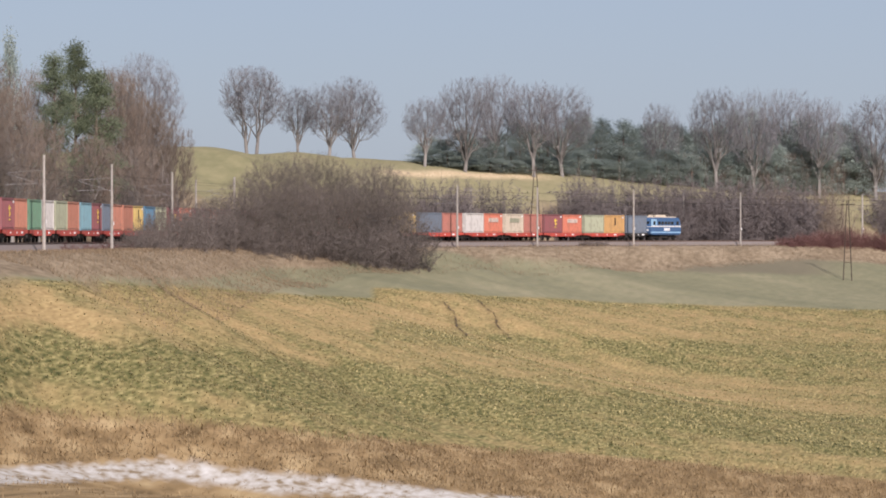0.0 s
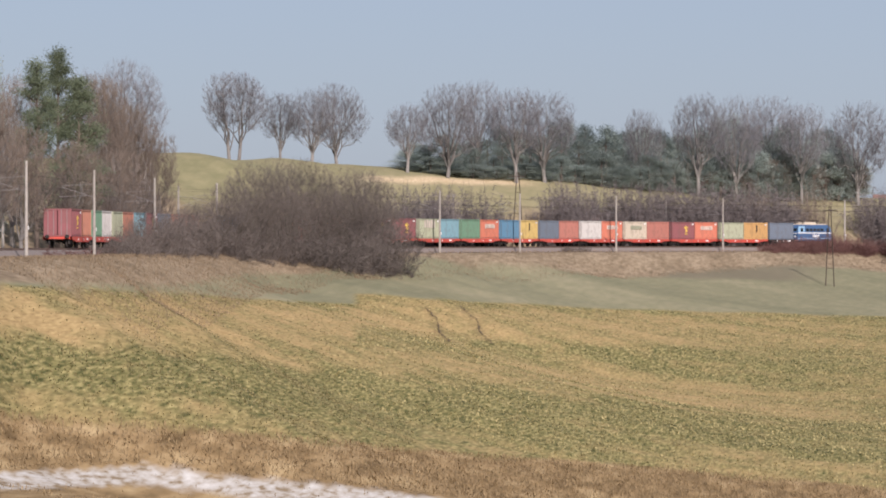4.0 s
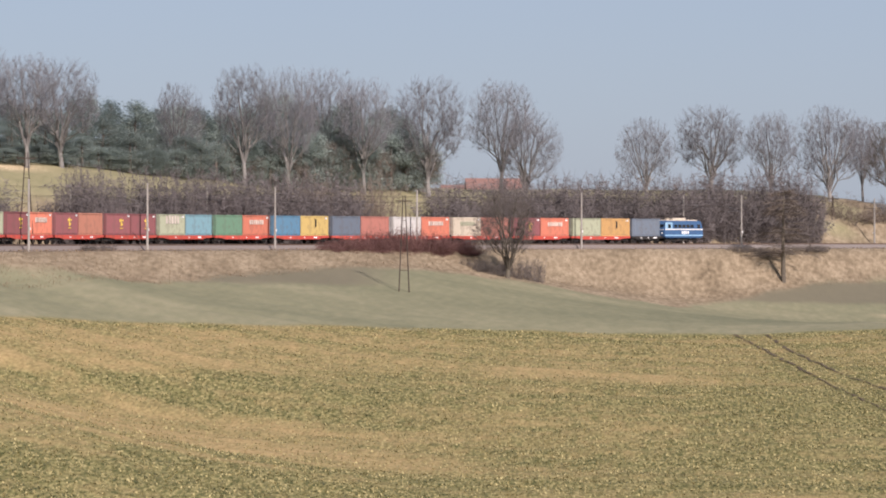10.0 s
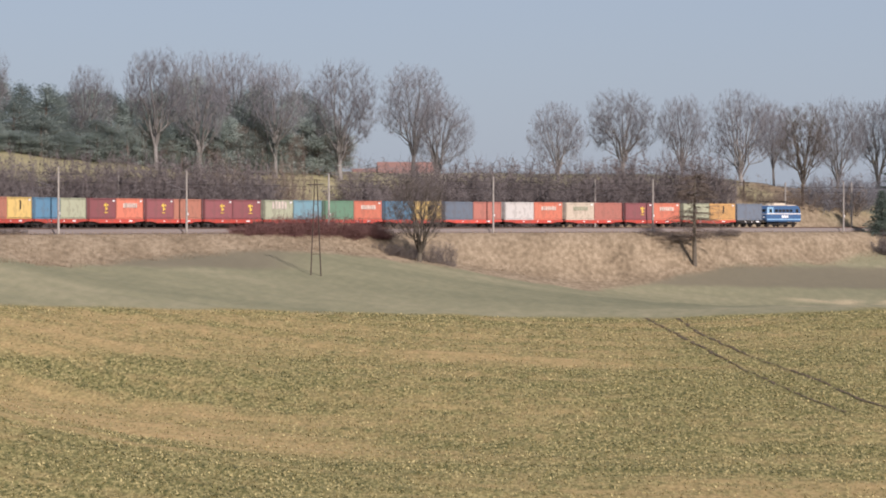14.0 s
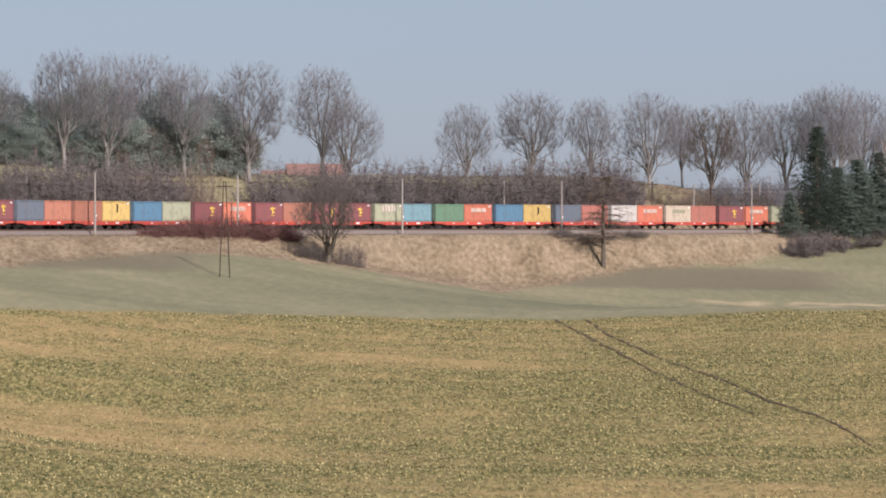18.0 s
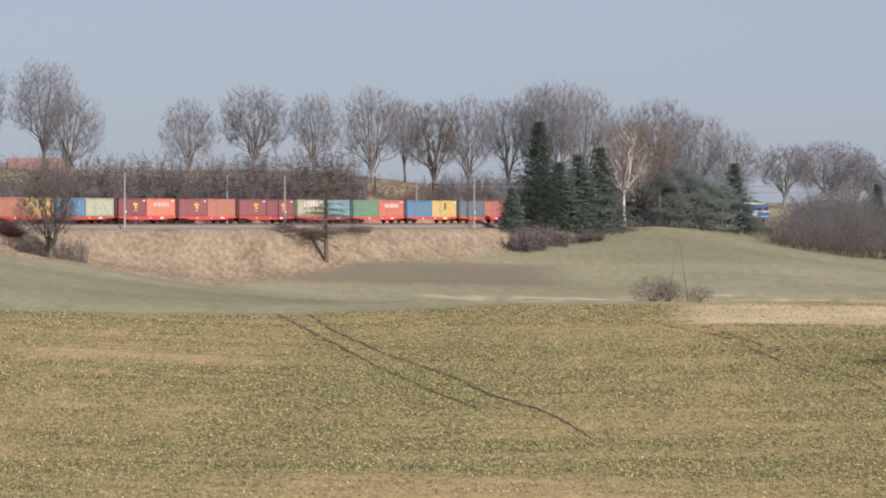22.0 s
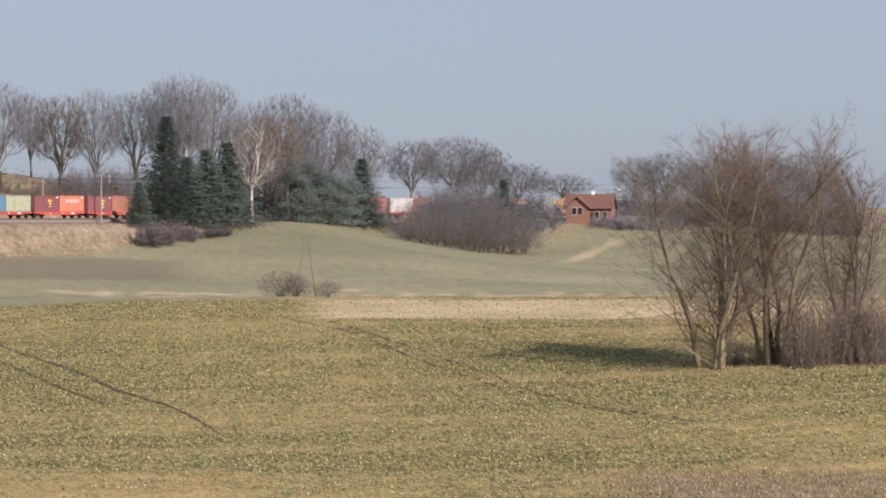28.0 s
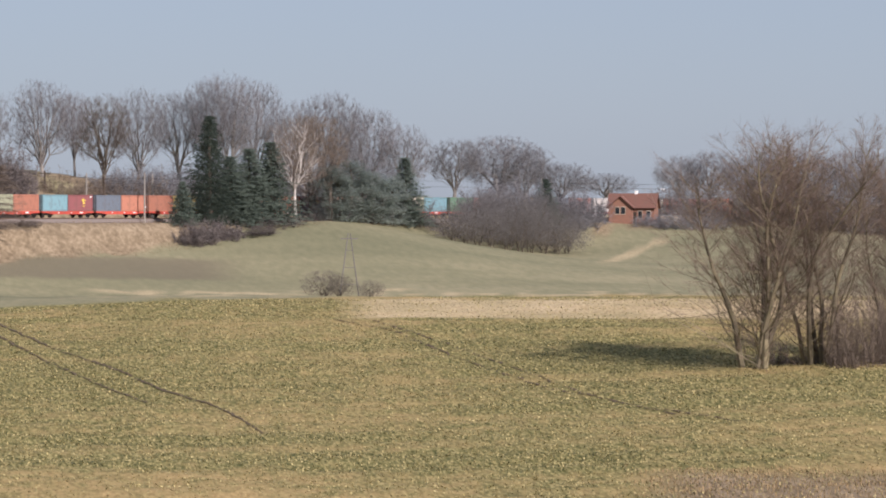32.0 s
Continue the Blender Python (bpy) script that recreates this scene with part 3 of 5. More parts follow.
build_ground()
CROP = twiggy("crop_leaves", (0.06, 0.062, 0.026), (0.385, 0.32, 0.148), 0.35)
CROP_DARK = twiggy("dark_crop_leaves", (0.03, 0.036, 0.02), (0.16, 0.155, 0.075), 0.35)
STRAW = twiggy("dry_grass_blades", (0.2, 0.146, 0.09), (0.39, 0.296, 0.19), 0.25, 0.35)
WEED = twiggy("withered_weeds", (0.125, 0.085, 0.043), (0.36, 0.26, 0.135), 0.5)
scatter("crop_plants", 560000, 205, 432, -1600, 1900, 0.165, CROP, on_crop, "low yellowish green winter crop in drifts", "crop", 4, 0.85)
scatter("crop_plants", 210000, 150, 385, -2350, -1330, 0.135, CROP, lambda x, y: on_crop(x, y) * ((np.arctan2(x, y) * F < -1600) | (np.hypot(x, y) < 205)), "low yellowish green winter crop in drifts", "crop", 14, 0.85, rear=True)
scatter("dry_grass", 330000, 300, 580, -1500, 800, 0.3, STRAW, lambda x, y: (np.abs(side_of_track(x, y) + 9.5) < 5.5) * 1.0, "dry straw-coloured grass on the railway bank", "grass", 5, 0.95, slim=0.22)
scatter("dry_grass", 200000, 230, 440, -2400, -1400, 0.26, STRAW, lambda x, y: (np.abs(side_of_track(x, y) + 9.5) < 6.0) * 1.0, "dry straw-coloured grass on the railway bank", "grass", 6, 0.95, True, 0.22)


def on_dark_crop(x, y):
    """Denser, darker plants in stripes within the green drifts."""
    u1, u0, r1, r0 = bearings(x, y)
    al, ac = x * 0.997 - y * 0.08, x * 0.08 + y * 0.997
    return smoothstep(0.55, 0.95, on_crop(x, y)) * smoothstep(-0.05, 0.4, rumple(al * 0.2, ac, 7, 41) + 0.5 * rumple(al, ac, 3, 42))


scatter("crop_plants", 260000, 205, 400, -1600, 1900, 0.16, CROP_DARK, on_dark_crop, "dark green winter crop in thick stripes", "crop", 24)


def wheel_ruts():
    """Pressed lines of bare soil through the crop, uneven in width; shade inside the ruts is painted as dark colour."""
    rng = random.Random(77)
    chains = [(us, vs, True) for us, vs in (((131, 201, 296, 406, 486), (122, 158, 209, 259, 289)), ((186, 226, 326, 416, 506, 616, 691), (122, 149, 194, 224, 264, 299, 344)))]
    chains += [(us, vs, True) for us, vs in (((809, 919, 1039, 1189, 1339, 1539), (140, 162, 212, 262, 292, 322)), ((880, 1000, 1140, 1270, 1420), (142, 180, 230, 277, 310)))]
    chains += [((-1311, -1284, -1280, -1256), (91, 121, 145, 165), False), ((-1236, -1200, -1194, -1164), (89, 121, 145, 172), False)]
    verts, faces = [], []
    for i, (us, vs, fore) in enumerate(chains):
        k = np.linspace(0, 1, 240)
        u, v = np.interp(k * (len(us) - 1), range(len(us)), us), np.interp(k * (len(us) - 1), range(len(us)), vs)
        r = (np.arange(230.0, 470.0, 1.5) + (0 if fore else 40))[None]
        b = (u / F if fore else UD / F + (u - UD) / F / ZOOM)[:, None]
        x, y = r * np.sin(b) + (0 if fore else BACK[0]), r * np.cos(b) + (0 if fore else BACK[1])
        seen = VH + (EYE - height_at(x.ravel(), y.ravel()).reshape(x.shape)) * F * (1 if fore else ZOOM) / r
        hit = np.argmax(seen < v[:, None], axis=1)
        mid = [Vector((x[j, h], y[j, h], 0)) for j, h in enumerate(hit)]
        mid = [sum((mid[min(max(j + q, 0), len(mid) - 1)] for q in (-3, -2, -1, 0, 1, 2, 3)), Vector()) / 7 for j in range(len(mid))]
        strength = 1.0 if i < 2 or i > 3 else 0.45
        w = 0.18
        last = None
        for j in range(len(mid) - 1):
            d = (mid[j + 1] - mid[j]).normalized()
            w = min(0.19, max(0.05, w + rng.uniform(-0.05, 0.05)))
            if rng.random() < (0.05 if strength == 1 else 0.2):
                last = None
                continue
            s = Vector((-d.y, d.x, 0)) * w * (1.0 if fore else 0.6)
            slip = Vector((-d.y, d.x, 0)) * rng.uniform(-0.11, 0.11)
            a, c = mid[j] - s + slip, mid[j] + s + slip
            n = len(verts)
            for p in (a, c):
                verts.append((p.x, p.y))
            if last is not None:
                faces.append((last, last + 1, n + 1, n))
            last = n
    xy = np.array(verts)
    z = height_at(xy[:, 0], xy[:, 1]) + 0.06
    me = mesh_of("wheel_ruts", np.column_stack([xy, z]), faces, plain("dark_wet_soil", (0.11, 0.08, 0.045), 0.95))
    return tagged(new("wheel_ruts", me), "dark wheel ruts pressed through the crop", "ruts", kind="stuff")


wheel_ruts()


def on_weeds(x, y):
    u1, u0, r1, r0 = bearings(x, y)
    v0 = VH + (EYE - height_at(x, y)) * F * ZOOM / r0
    return (v0 > np.interp(u0, (-2600, -2246, -1768, -1290, -811, -371), (285, 306, 348, 396, 430, 470))) * (v0 < np.interp(u0, (-2246, -1900, -1730, -1290, -1050), (436, 420, 446, 488, 520))) * 1.0


scatter("withered_weeds", 300000, 120, 315, -2350, -200, 0.34, WEED, on_weeds, "withered brown weeds at the field margin", "grass", 7, 0.95, True, 0.25)


def on_snow(x, y):
    u1, u0, r1, r0 = bearings(x, y)
    v0 = VH + (EYE - height_at(x, y)) * F * ZOOM / r0
    top = np.interp(u0, (-2246, -1900, -1730, -1290, -1050), (440, 424, 450, 492, 507))
    return (v0 > top) * (u0 < -800) * smoothstep(-0.1, 0.5, rumple(x, y, 3, 15)) * 0.5


scatter("grass_tufts", 60000, 90, 240, -2350, -800, 0.2, WEED, on_snow, "dark withered grass tufts through old snow", "grass", 17, 0.95, True, 0.3)


def right_margin(x, y):
    u1, u0, r1, r0 = bearings(x, y)
    v1 = VH + (EYE - height_at(x, y)) * F / r1
    return (v1 > 405 - 25 * rumple(x, y, 6, 3)) * smoothstep(1300, 1430, u1)


scatter("dry_grass", 26000, 200, 262, 1280, 1900, 0.32, WEED, right_margin, "withered brown grass at the field margin", "grass", 9, 0.95, slim=0.22)


# ---- train ----
def container(colour, mark):
    """A twenty-foot box with ribbed sides; x runs along the train, -y faces the fields."""
    L, W, H = 6.06, 2.44, 2.44
    root = new("shipping_container")
    paint = PAINTS[colour]
    v, f = [], []

    def rib_wall(p, n_out, along, length, ribs):
        xs = []
        pitch = length / ribs
        for i in range(ribs):
            a = i * pitch
            xs += [(a, 0.0), (a + pitch * 0.3, 0.0), (a + pitch * 0.5, -0.045), (a + pitch * 0.8, -0.045)]
        xs.append((length, 0.0))
        n = len(v)
        for a, d in xs:
            base = Vector(p) + Vector(along) * a + Vector(n_out) * d
            v.append(base)
            v.append(base + Vector((0, 0, H - 0.3)))
        for i in range(len(xs) - 1):
            f.append((n + 2 * i, n + 2 * i + 2, n + 2 * i + 3, n + 2 * i + 1))

    rib_wall((-L / 2 + 0.1, -W / 2 + 0.03, 0.17), (0, -1, 0), (1, 0, 0), L - 0.2, 20)
    rib_wall((L / 2 - 0.1, W / 2 - 0.03, 0.17), (0, 1, 0), (-1, 0, 0), L - 0.2, 20)
    rib_wall((L / 2 - 0.03, -W / 2 + 0.1, 0.17), (1, 0, 0), (0, 1, 0), W - 0.2, 8)
    n = len(v)
    v += [Vector(p) for p in ((-L / 2, -W / 2 + 0.05, H - 0.06), (L / 2, -W / 2 + 0.05, H - 0.06), (L / 2, W / 2 - 0.05, H - 0.06), (-L / 2, W / 2 - 0.05, H - 0.06))]
    f.append((n, n + 1, n + 2, n + 3))
    part("body", mesh_of("body", v, f, paint), root)
    e = 0.1
    rails = [(-L / 2, L / 2, s * (W / 2 - 0.05) - 0.05, s * (W / 2 - 0.05) + 0.05, z, z + 0.14) for s in (-1, 1) for z in (0, H - 0.14)]
    rails += [(sx * (L / 2 - 0.06) - 0.06, sx * (L / 2 - 0.06) + 0.06, -W / 2, W / 2, z, z + 0.14) for sx in (-1, 1) for z in (0.004, H - 0.136)]
    posts = [(sx * (L / 2 - 0.055) - 0.065, sx * (L / 2 - 0.055) + 0.065, sy * (W / 2 - 0.055) - 0.06, sy * (W / 2 - 0.055) + 0.06, 0.002, H - 0.002) for sx in (-1, 1) for sy in (-1, 1)]
    part("frame", boxes(*rails, *posts), root, mat=paint)
    for s in (-1, 1):
        door = part("door", boxes((-L / 2 - 0.02, -L / 2 + 0.04, s * 0.59 - 0.55, s * 0.59 + 0.55, 0.16, H - 0.16), bevel=0.01), root, mat=paint)
        for k in (-0.25, 0.25):
            part("lock_rod", boxes((-L / 2 - 0.06, -L / 2 - 0.02, s * 0.59 + k - 0.02, s * 0.59 + k + 0.02, 0.1, H - 0.1)), door, mat=STEEL)
    y = -W / 2 - 0.012
    if mark == "bird":
        items = [(-0.1, 0.1, 0, 0.9), (0.1, 0.42, 0.1, 0.34), (-0.42, -0.1, 0.52, 0.78), (0.2, 0.55, 0.55, 0.75), (-0.3, 0.4, -0.28, -0.18)]
        for a, b, c, d in items:
            part("painted_mark", boxes((0.7 + a, 0.7 + b, y, y + 0.02, 1.0 + c, 1.0 + d)), root, "pale yellow painted mark", YELLOW_MARK)
    elif mark in ("bars", "dark_bars", "tall"):
        n, h = (7, 0.55) if mark != "tall" else (5, 0.95)
        items = [(-1.5 + i * 3.3 / n, -1.5 + i * 3.3 / n + 2.3 / n, y, y + 0.02, 1.35, 1.35 + h * (1 if i % 2 else 0.94)) for i in range(n)]
        for item in items:
            part("letter", boxes(item), root, "painted letter bar", LETTER if mark != "dark_bars" else PAINTS["olive"])
    elif mark == "slot":
        part("painted_mark", boxes((0.1, 0.4, y, y + 0.02, 1.1, 1.95), (-0.05, 0.4, y, y + 0.02, 1.95, 2.05)), root, "black painted mark", DARK)
    if mark != "":
        part("placard", boxes((2.3, 2.75, y, y + 0.02, 2.05, 2.25)), root, "small white placard", WHITE)
    return root


def bogie(parent, x, z=0.0):
    b = part("bogie", boxes((x - 1.35, x + 1.35, -1.05, -0.93, 0.38, 0.72), (x - 1.35, x + 1.35, 0.93, 1.05, 0.38, 0.72), (x - 0.3, x + 0.3, -0.95, 0.95, 0.5, 0.8)), parent, "dark steel bogie", DARK)
    for dx in (-0.9, 0.9):
        for sy in (-1, 1):
            bm = bmesh.new()
            bmesh.ops.create_cone(bm, cap_ends=True, segments=16, radius1=0.46, radius2=0.43, depth=0.13,
                                  matrix=Matrix.Translation((x + dx, sy * 0.76, 0.46)) @ Matrix.Rotation(radians(90), 4, "X"))
            part("wheel", bm, b, mat=DARK)
    return b


DECK = 1.02


def flat_wagon(length, colour):
    """A container wagon with a fish-belly side sill and two bogies."""
    root = new("container_wagon")
    h = length / 2 - 0.35
    v, f = [], []
    for sy in (-1, 1):
        prof = [(-h, DECK - 0.28), (-h * 0.78, DECK - 0.3), (-h * 0.62, 0.55), (h * 0.62, 0.55), (h * 0.78, DECK - 0.3), (h, DECK - 0.28)]
        for y in (sy * 1.3, sy * 1.12):
            n = len(v)
            v += [Vector((a, y, DECK - 0.01)) for a, b in prof] + [Vector((a, y, b)) for a, b in prof]
            for i in range(5):
                q = (n + i, n + 6 + i, n + 7 + i, n + 1 + i)
                f.append(q if (y < 0) == (abs(y) > 1.2) else q[::-1])
        n -= 12
        for i in range(5):
            f.append((n + i, n + 1 + i, n + 13 + i, n + 12 + i))
            f.append((n + 6 + i, n + 18 + i, n + 19 + i, n + 7 + i))
    part("side_sill", mesh_of("side_sill", v, f, colour), root)
    for x in (-h + 0.12, -h * 0.5, 0, h * 0.5, h - 0.12):
        part("crossbeam", boxes((x - 0.12, x + 0.12, -1.12, 1.12, DECK - 0.22, DECK - 0.02)), root, mat=colour)
    for x in (-h + 1.55, h - 1.55):
        bogie(root, x)
    for sx in (-1, 1):
        for sy in (-1, 1):
            part("buffer", boxes((sx * (h + 0.16) - 0.18, sx * (h + 0.16) + 0.18, sy * 0.88 - 0.16, sy * 0.88 + 0.16, 0.86, 1.16), bevel=0.06), root, mat=DARK)
    for x, w, k in ((h * 0.45, 0.75, 0.17), (h * 0.1, 0.2, 0.14), (-h * 0.4, 0.3, 0.13)):
        part("lettering", boxes((x, x + w, -1.325, -1.295, 0.72, 0.72 + k)), root, "small white lettering bar", WHITE)
    return root


def locomotive():
    """A blue electric engine with two cabs and its trolley arms; +x is its front."""
    root = new("electric_locomotive")
    L, W = 8.6, 2.95
    h = L / 2
    prof = [(-h, 1.15), (-h, 2.2), (-h + 0.35, 3.05), (-h + 0.6, 3.55), (h - 0.6, 3.55), (h - 0.35, 3.05), (h, 2.2), (h, 1.15), (h - 0.3, 0.85), (-h + 0.3, 0.85)]
    bm = bmesh.new()
    a = [bm.verts.new((x, -W / 2, z)) for x, z in prof]
    b = [bm.verts.new((x, W / 2, z)) for x, z in prof]
    bm.faces.new(a)
    bm.faces.new(b[::-1])
    for i in range(len(prof)):
        j = (i + 1) % len(prof)
        bm.faces.new((a[i], b[i], b[j], a[j]))
    bmesh.ops.bevel(bm, geom=bm.edges[:], offset=0.09, segments=2, affect="EDGES")
    part("body", bm, root, "deep blue painted body shell", BLUE)
    for sy in (-1, 1):
        y0, y1 = sorted((sy * W / 2, sy * (W / 2 + 0.02)))
        part("stripe", boxes((-h + 0.1, h - 0.1, y0, y1, 2.12, 2.3)), root, "white waist stripe", WHITE)
        part("stripe", boxes((-h + 0.1, h - 0.1, y0, y1, 1.2, 1.36)), root, "pale blue skirt stripe", PALE_BLUE)
        part("panel", boxes((-h + 0.15, -h + 1.7, y0, y1, 2.32, 3.3)), root, "pale blue cab side", PALE_BLUE)
        for x in (-2.2, -1.3, -0.4, 0.5, 1.4):
            part("window", boxes((x, x + 0.7, y0 - 0.01, y1 + 0.01, 2.48, 2.95), bevel=0.005), root, "dark glass side window", GLASS)
        for x in (-h + 0.7, h - 1.35):
            part("window", boxes((x, x + 0.65, y0 - 0.01, y1 + 0.01, 2.4, 3.0), bevel=0.005), root, "dark glass cab window", GLASS)
        part("lettering", boxes(*[(-0.5 + i * 0.42, -0.2 + i * 0.42, y0 - 0.006, y1 + 0.006, 1.5, 1.95) for i in range(4)]), root, "white lettering bars", WHITE)
    for sx in (-1, 1):
        x0, x1 = sorted((sx * (h - 0.12), sx * (h - 0.36)))
        for sy in (-1, 1):
            part("windscreen", boxes((x0, x1, sy * 0.65 - 0.5, sy * 0.65 + 0.5, 2.45, 2.98)), root, "dark glass windscreen", GLASS)
            part("headlight", boxes((sx * h - 0.04, sx * h + 0.04, sy * 1.0 - 0.14, sy * 1.0 + 0.14, 1.5, 1.75), bevel=0.02), root, "round glass headlight", WHITE)
            part("buffer", boxes((sx * (h + 0.2) - 0.25, sx * (h + 0.2) + 0.25, sy * 0.88 - 0.2, sy * 0.88 + 0.2, 0.86, 1.22), bevel=0.07), root, "black buffer", DARK)
        part("front_stripe", boxes((sx * h - 0.015, sx * h + 0.015, -1.38, 1.38, 2.1, 2.2)), root, "white stripe across the nose", WHITE)
    part("roof", boxes((-h + 0.9, h - 0.9, -1.15, 1.15, 3.54, 3.72), (-1.6, 1.2, -0.8, 0.8, 3.7, 3.98), bevel=0.04), root, "pale grey roof with equipment", PAINTS["cream"])
    for x in (-2.3, 2.3):
        st = Sticks()
        for sy in (-0.7, 0.7):
            st.tube((x, sy, 3.7), (x + 0.9, sy * 0.6, 4.0), 0.05, 0.05)
            st.tube((x + 0.9, sy * 0.6, 4.0), (x - 0.6, sy * 0.5, 4.25), 0.04, 0.04)
        st.tube((x - 0.6, -0.9, 4.27), (x - 0.6, 0.9, 4.27), 0.06, 0.06)
        part("pantograph", st.mesh("pantograph", DARK), root, "folded current collector arms")
    for x in (-2.35, 2.35):
        bogie(root, x)
    part("underframe", boxes((-1.0, 1.0, -1.15, 1.15, 0.35, 0.85), bevel=0.03), root, mat=DARK)
    return root


LOADS = ["amber yellow slot|olive pale_green ", "orange red bars|dark_red maroon bird", "brown brown |cream cream dark_bars", "orange orange bars|white cream ",
         "brown brown |slate slate_blue ", "yellow yellow slot|blue blue ", "orange orange bars|green green ", "teal teal |olive grey_green tall",
         "dark_red maroon bird|dark_red maroon bird", "rust rust |dark_red maroon bird", "orange orange bars|dark_red maroon bird", "olive pale_olive |blue blue ",
         "yellow yellow slot|rust rust ", "rust rust |slate slate_blue ", "dark_red maroon bird|teal teal ", "rust rust |olive pale_olive ", "white white |green green ", "rust rust |dark_red maroon bird"]
PITCH, SPEED = 13.25, 11.08
FRONT = s_at(-805) - 2.2
TRAIN = []   # (thing, metres behind the engine's nose, height)


def build_train():
    eng = tagged(locomotive(), "blue electric locomotive with white waist stripe and folded collectors", "locomotive")
    eng.scale = (1, 1, 0.9)
    TRAIN.append((eng, 4.6, 0))
    made, wagon = {}, None
    short = tagged(flat_wagon(7.2, DARK), "dark grey short container wagon behind the engine", "wagon", "wagons of the container train")
    TRAIN.append((short, 9.1 + 3.6, 0))
    first = tagged(container("slate", ""), "slate grey twenty-foot shipping container on a dark wagon", "container", "containers on the train")
    TRAIN.append((first, 9.1 + 3.6, DECK))
    made[("slate", "")] = first
    for i, load in enumerate(LOADS):
        back = 15.8 + PITCH * (i + 0.5)
        if wagon is None:
            wagon = tagged(flat_wagon(PITCH, WAGON_RED), "bright red flat wagon carrying two shipping containers", "wagon", "wagons of the container train")
            w = wagon
        else:
            w = copy_thing(wagon, Matrix())
        TRAIN.append((w, back, 0))
        for k, item in enumerate(load.split("|")):
            colour, word, mark = (item.split(" ") + [""])[:3]
            key = (colour, mark)
            if key in made:
                c = copy_thing(made[key], Matrix())
            else:
                c = made[key] = container(colour, mark)
            text = {"bird": "with a yellow mark", "bars": "with white lettering bars", "dark_bars": "with dark lettering bars", "tall": "with tall pale lettering bars", "slot": "with a black mark", "": "with plain ribbed sides"}[mark]
            tagged(c, word.replace("_", " ") + " twenty-foot shipping container " + text, "container", "containers on the train")
            TRAIN.append((c, back + (-3.11 if k == 0 else 3.11), DECK))


build_train()


def motions():
    for thing, back, z in TRAIN:
        rows = []
        for i in range(17):
            t = i * 2.0
            x, y, h = on_track(FRONT + SPEED * t - back - 1.0)
            x, y, _ = on_track(FRONT + SPEED * t - back)
            rows.append((t, pose(x, y, z, 0, 0, math.degrees(h))))
        walk(thing, rows)


# ---- rails, masts, wires ----
def rail_line(off):
    st_v, st_f = [], []
    prof = ((-0.035, 0), (0.035, 0), (0.035, -0.16), (-0.035, -0.16))
    s = np.arange(0, STEP[-1] - 4, 6.0)
    for k in s:
        x, y, h = on_track(k, off)
        for a, z in prof:
            st_v.append((x + a * math.sin(h), y - a * math.cos(h), z))
    for i in range(len(s) - 1):
        for j in range(4):
            a, b = i * 4 + j, i * 4 + (j + 1) % 4
            st_f.append((a, b, b + 4, a + 4))
    return mesh_of("rail", st_v, st_f, RAIL)


SECOND = -4.2   # the far track
for base in (0.0, SECOND):
    track = tagged(new("railway_track"), "pair of rusty steel rails on a stone ballast bed", "track", kind="structure")
    for o in (-0.75, 0.75):
        part("rail", rail_line(base + o), track)
    v, f = [], []
    for i, k in enumerate(np.arange(0, STEP[-1] - 4, 6.0)):
        for o, z in ((-2.05, -0.72), (-1.4, -0.17), (1.4, -0.17), (2.05, -0.72)):
            x, y, h = on_track(k, base + o)
            v.append((x, y, z))
        if i:
            n = i * 4
            f += [(n - 4 + j, n - 3 + j, n + 1 + j, n + j) for j in range(3)]
    part("ballast_bed", mesh_of("ballast_bed", v, f, plain("ballast_stone", (0.2, 0.17, 0.15), 0.95, scale=8) if base == 0 else bpy.data.materials["ballast_stone"]), track)


def mast(kind="concrete"):
    root = new("catenary_mast")
    st = Sticks()
    st.tube((0, 0, -1.2), (0, 0, 7.6), 0.16, 0.1, 8)
    part("pole", st.mesh("pole", CONCRETE), root)
    st = Sticks()
    st.tube((0, 0, 6.4), (0, 2.9, 6.2), 0.018, 0.018)
    st.tube((0, 0, 5.2), (0, 2.9, 6.1), 0.018, 0.018)
    st.tube((0, 0.6, 5.35), (0, 3.1, 5.25), 0.018, 0.018)
    part("bracket", st.mesh("bracket", STEEL), root, "steel tube bracket")
    part("number_plate", boxes((-0.11, 0.11, -0.2, -0.15, 2.2, 2.5)), root, "small white plate", WHITE)
    return tagged(root, "pale concrete catenary mast with a steel bracket", "mast", "masts along the railway")


NEAR = [(u, True) for u in (-2290, -2150, -2008, -1881, -1750, -1600, -1440)] + [(u, False) for u in (-1292, -1114, -906, -681, -430, -139, 143, 478, 830, 1180)]
FARM = [(u, True) for u in (-2199, -2064, -1946, -1831, -1690, -1500)] + [(u, False) for u in (-1257, -1041, -801, -551, -255, 41, 376, 492, 760, 1100)]
first_mast = None
for row, off, turn in ((NEAR, 2.9, 0), (FARM, SECOND - 2.9, 180)):
    for u, rear in row:
        x, y, h = on_track(beside(u, off, rear), off)
        m = pose(x, y, -0.7, 0, 0, math.degrees(h) + turn)
        if first_mast is None:
            first_mast = mast()
            first_mast.matrix_basis = m
        else:
            copy_thing(first_mast, m)
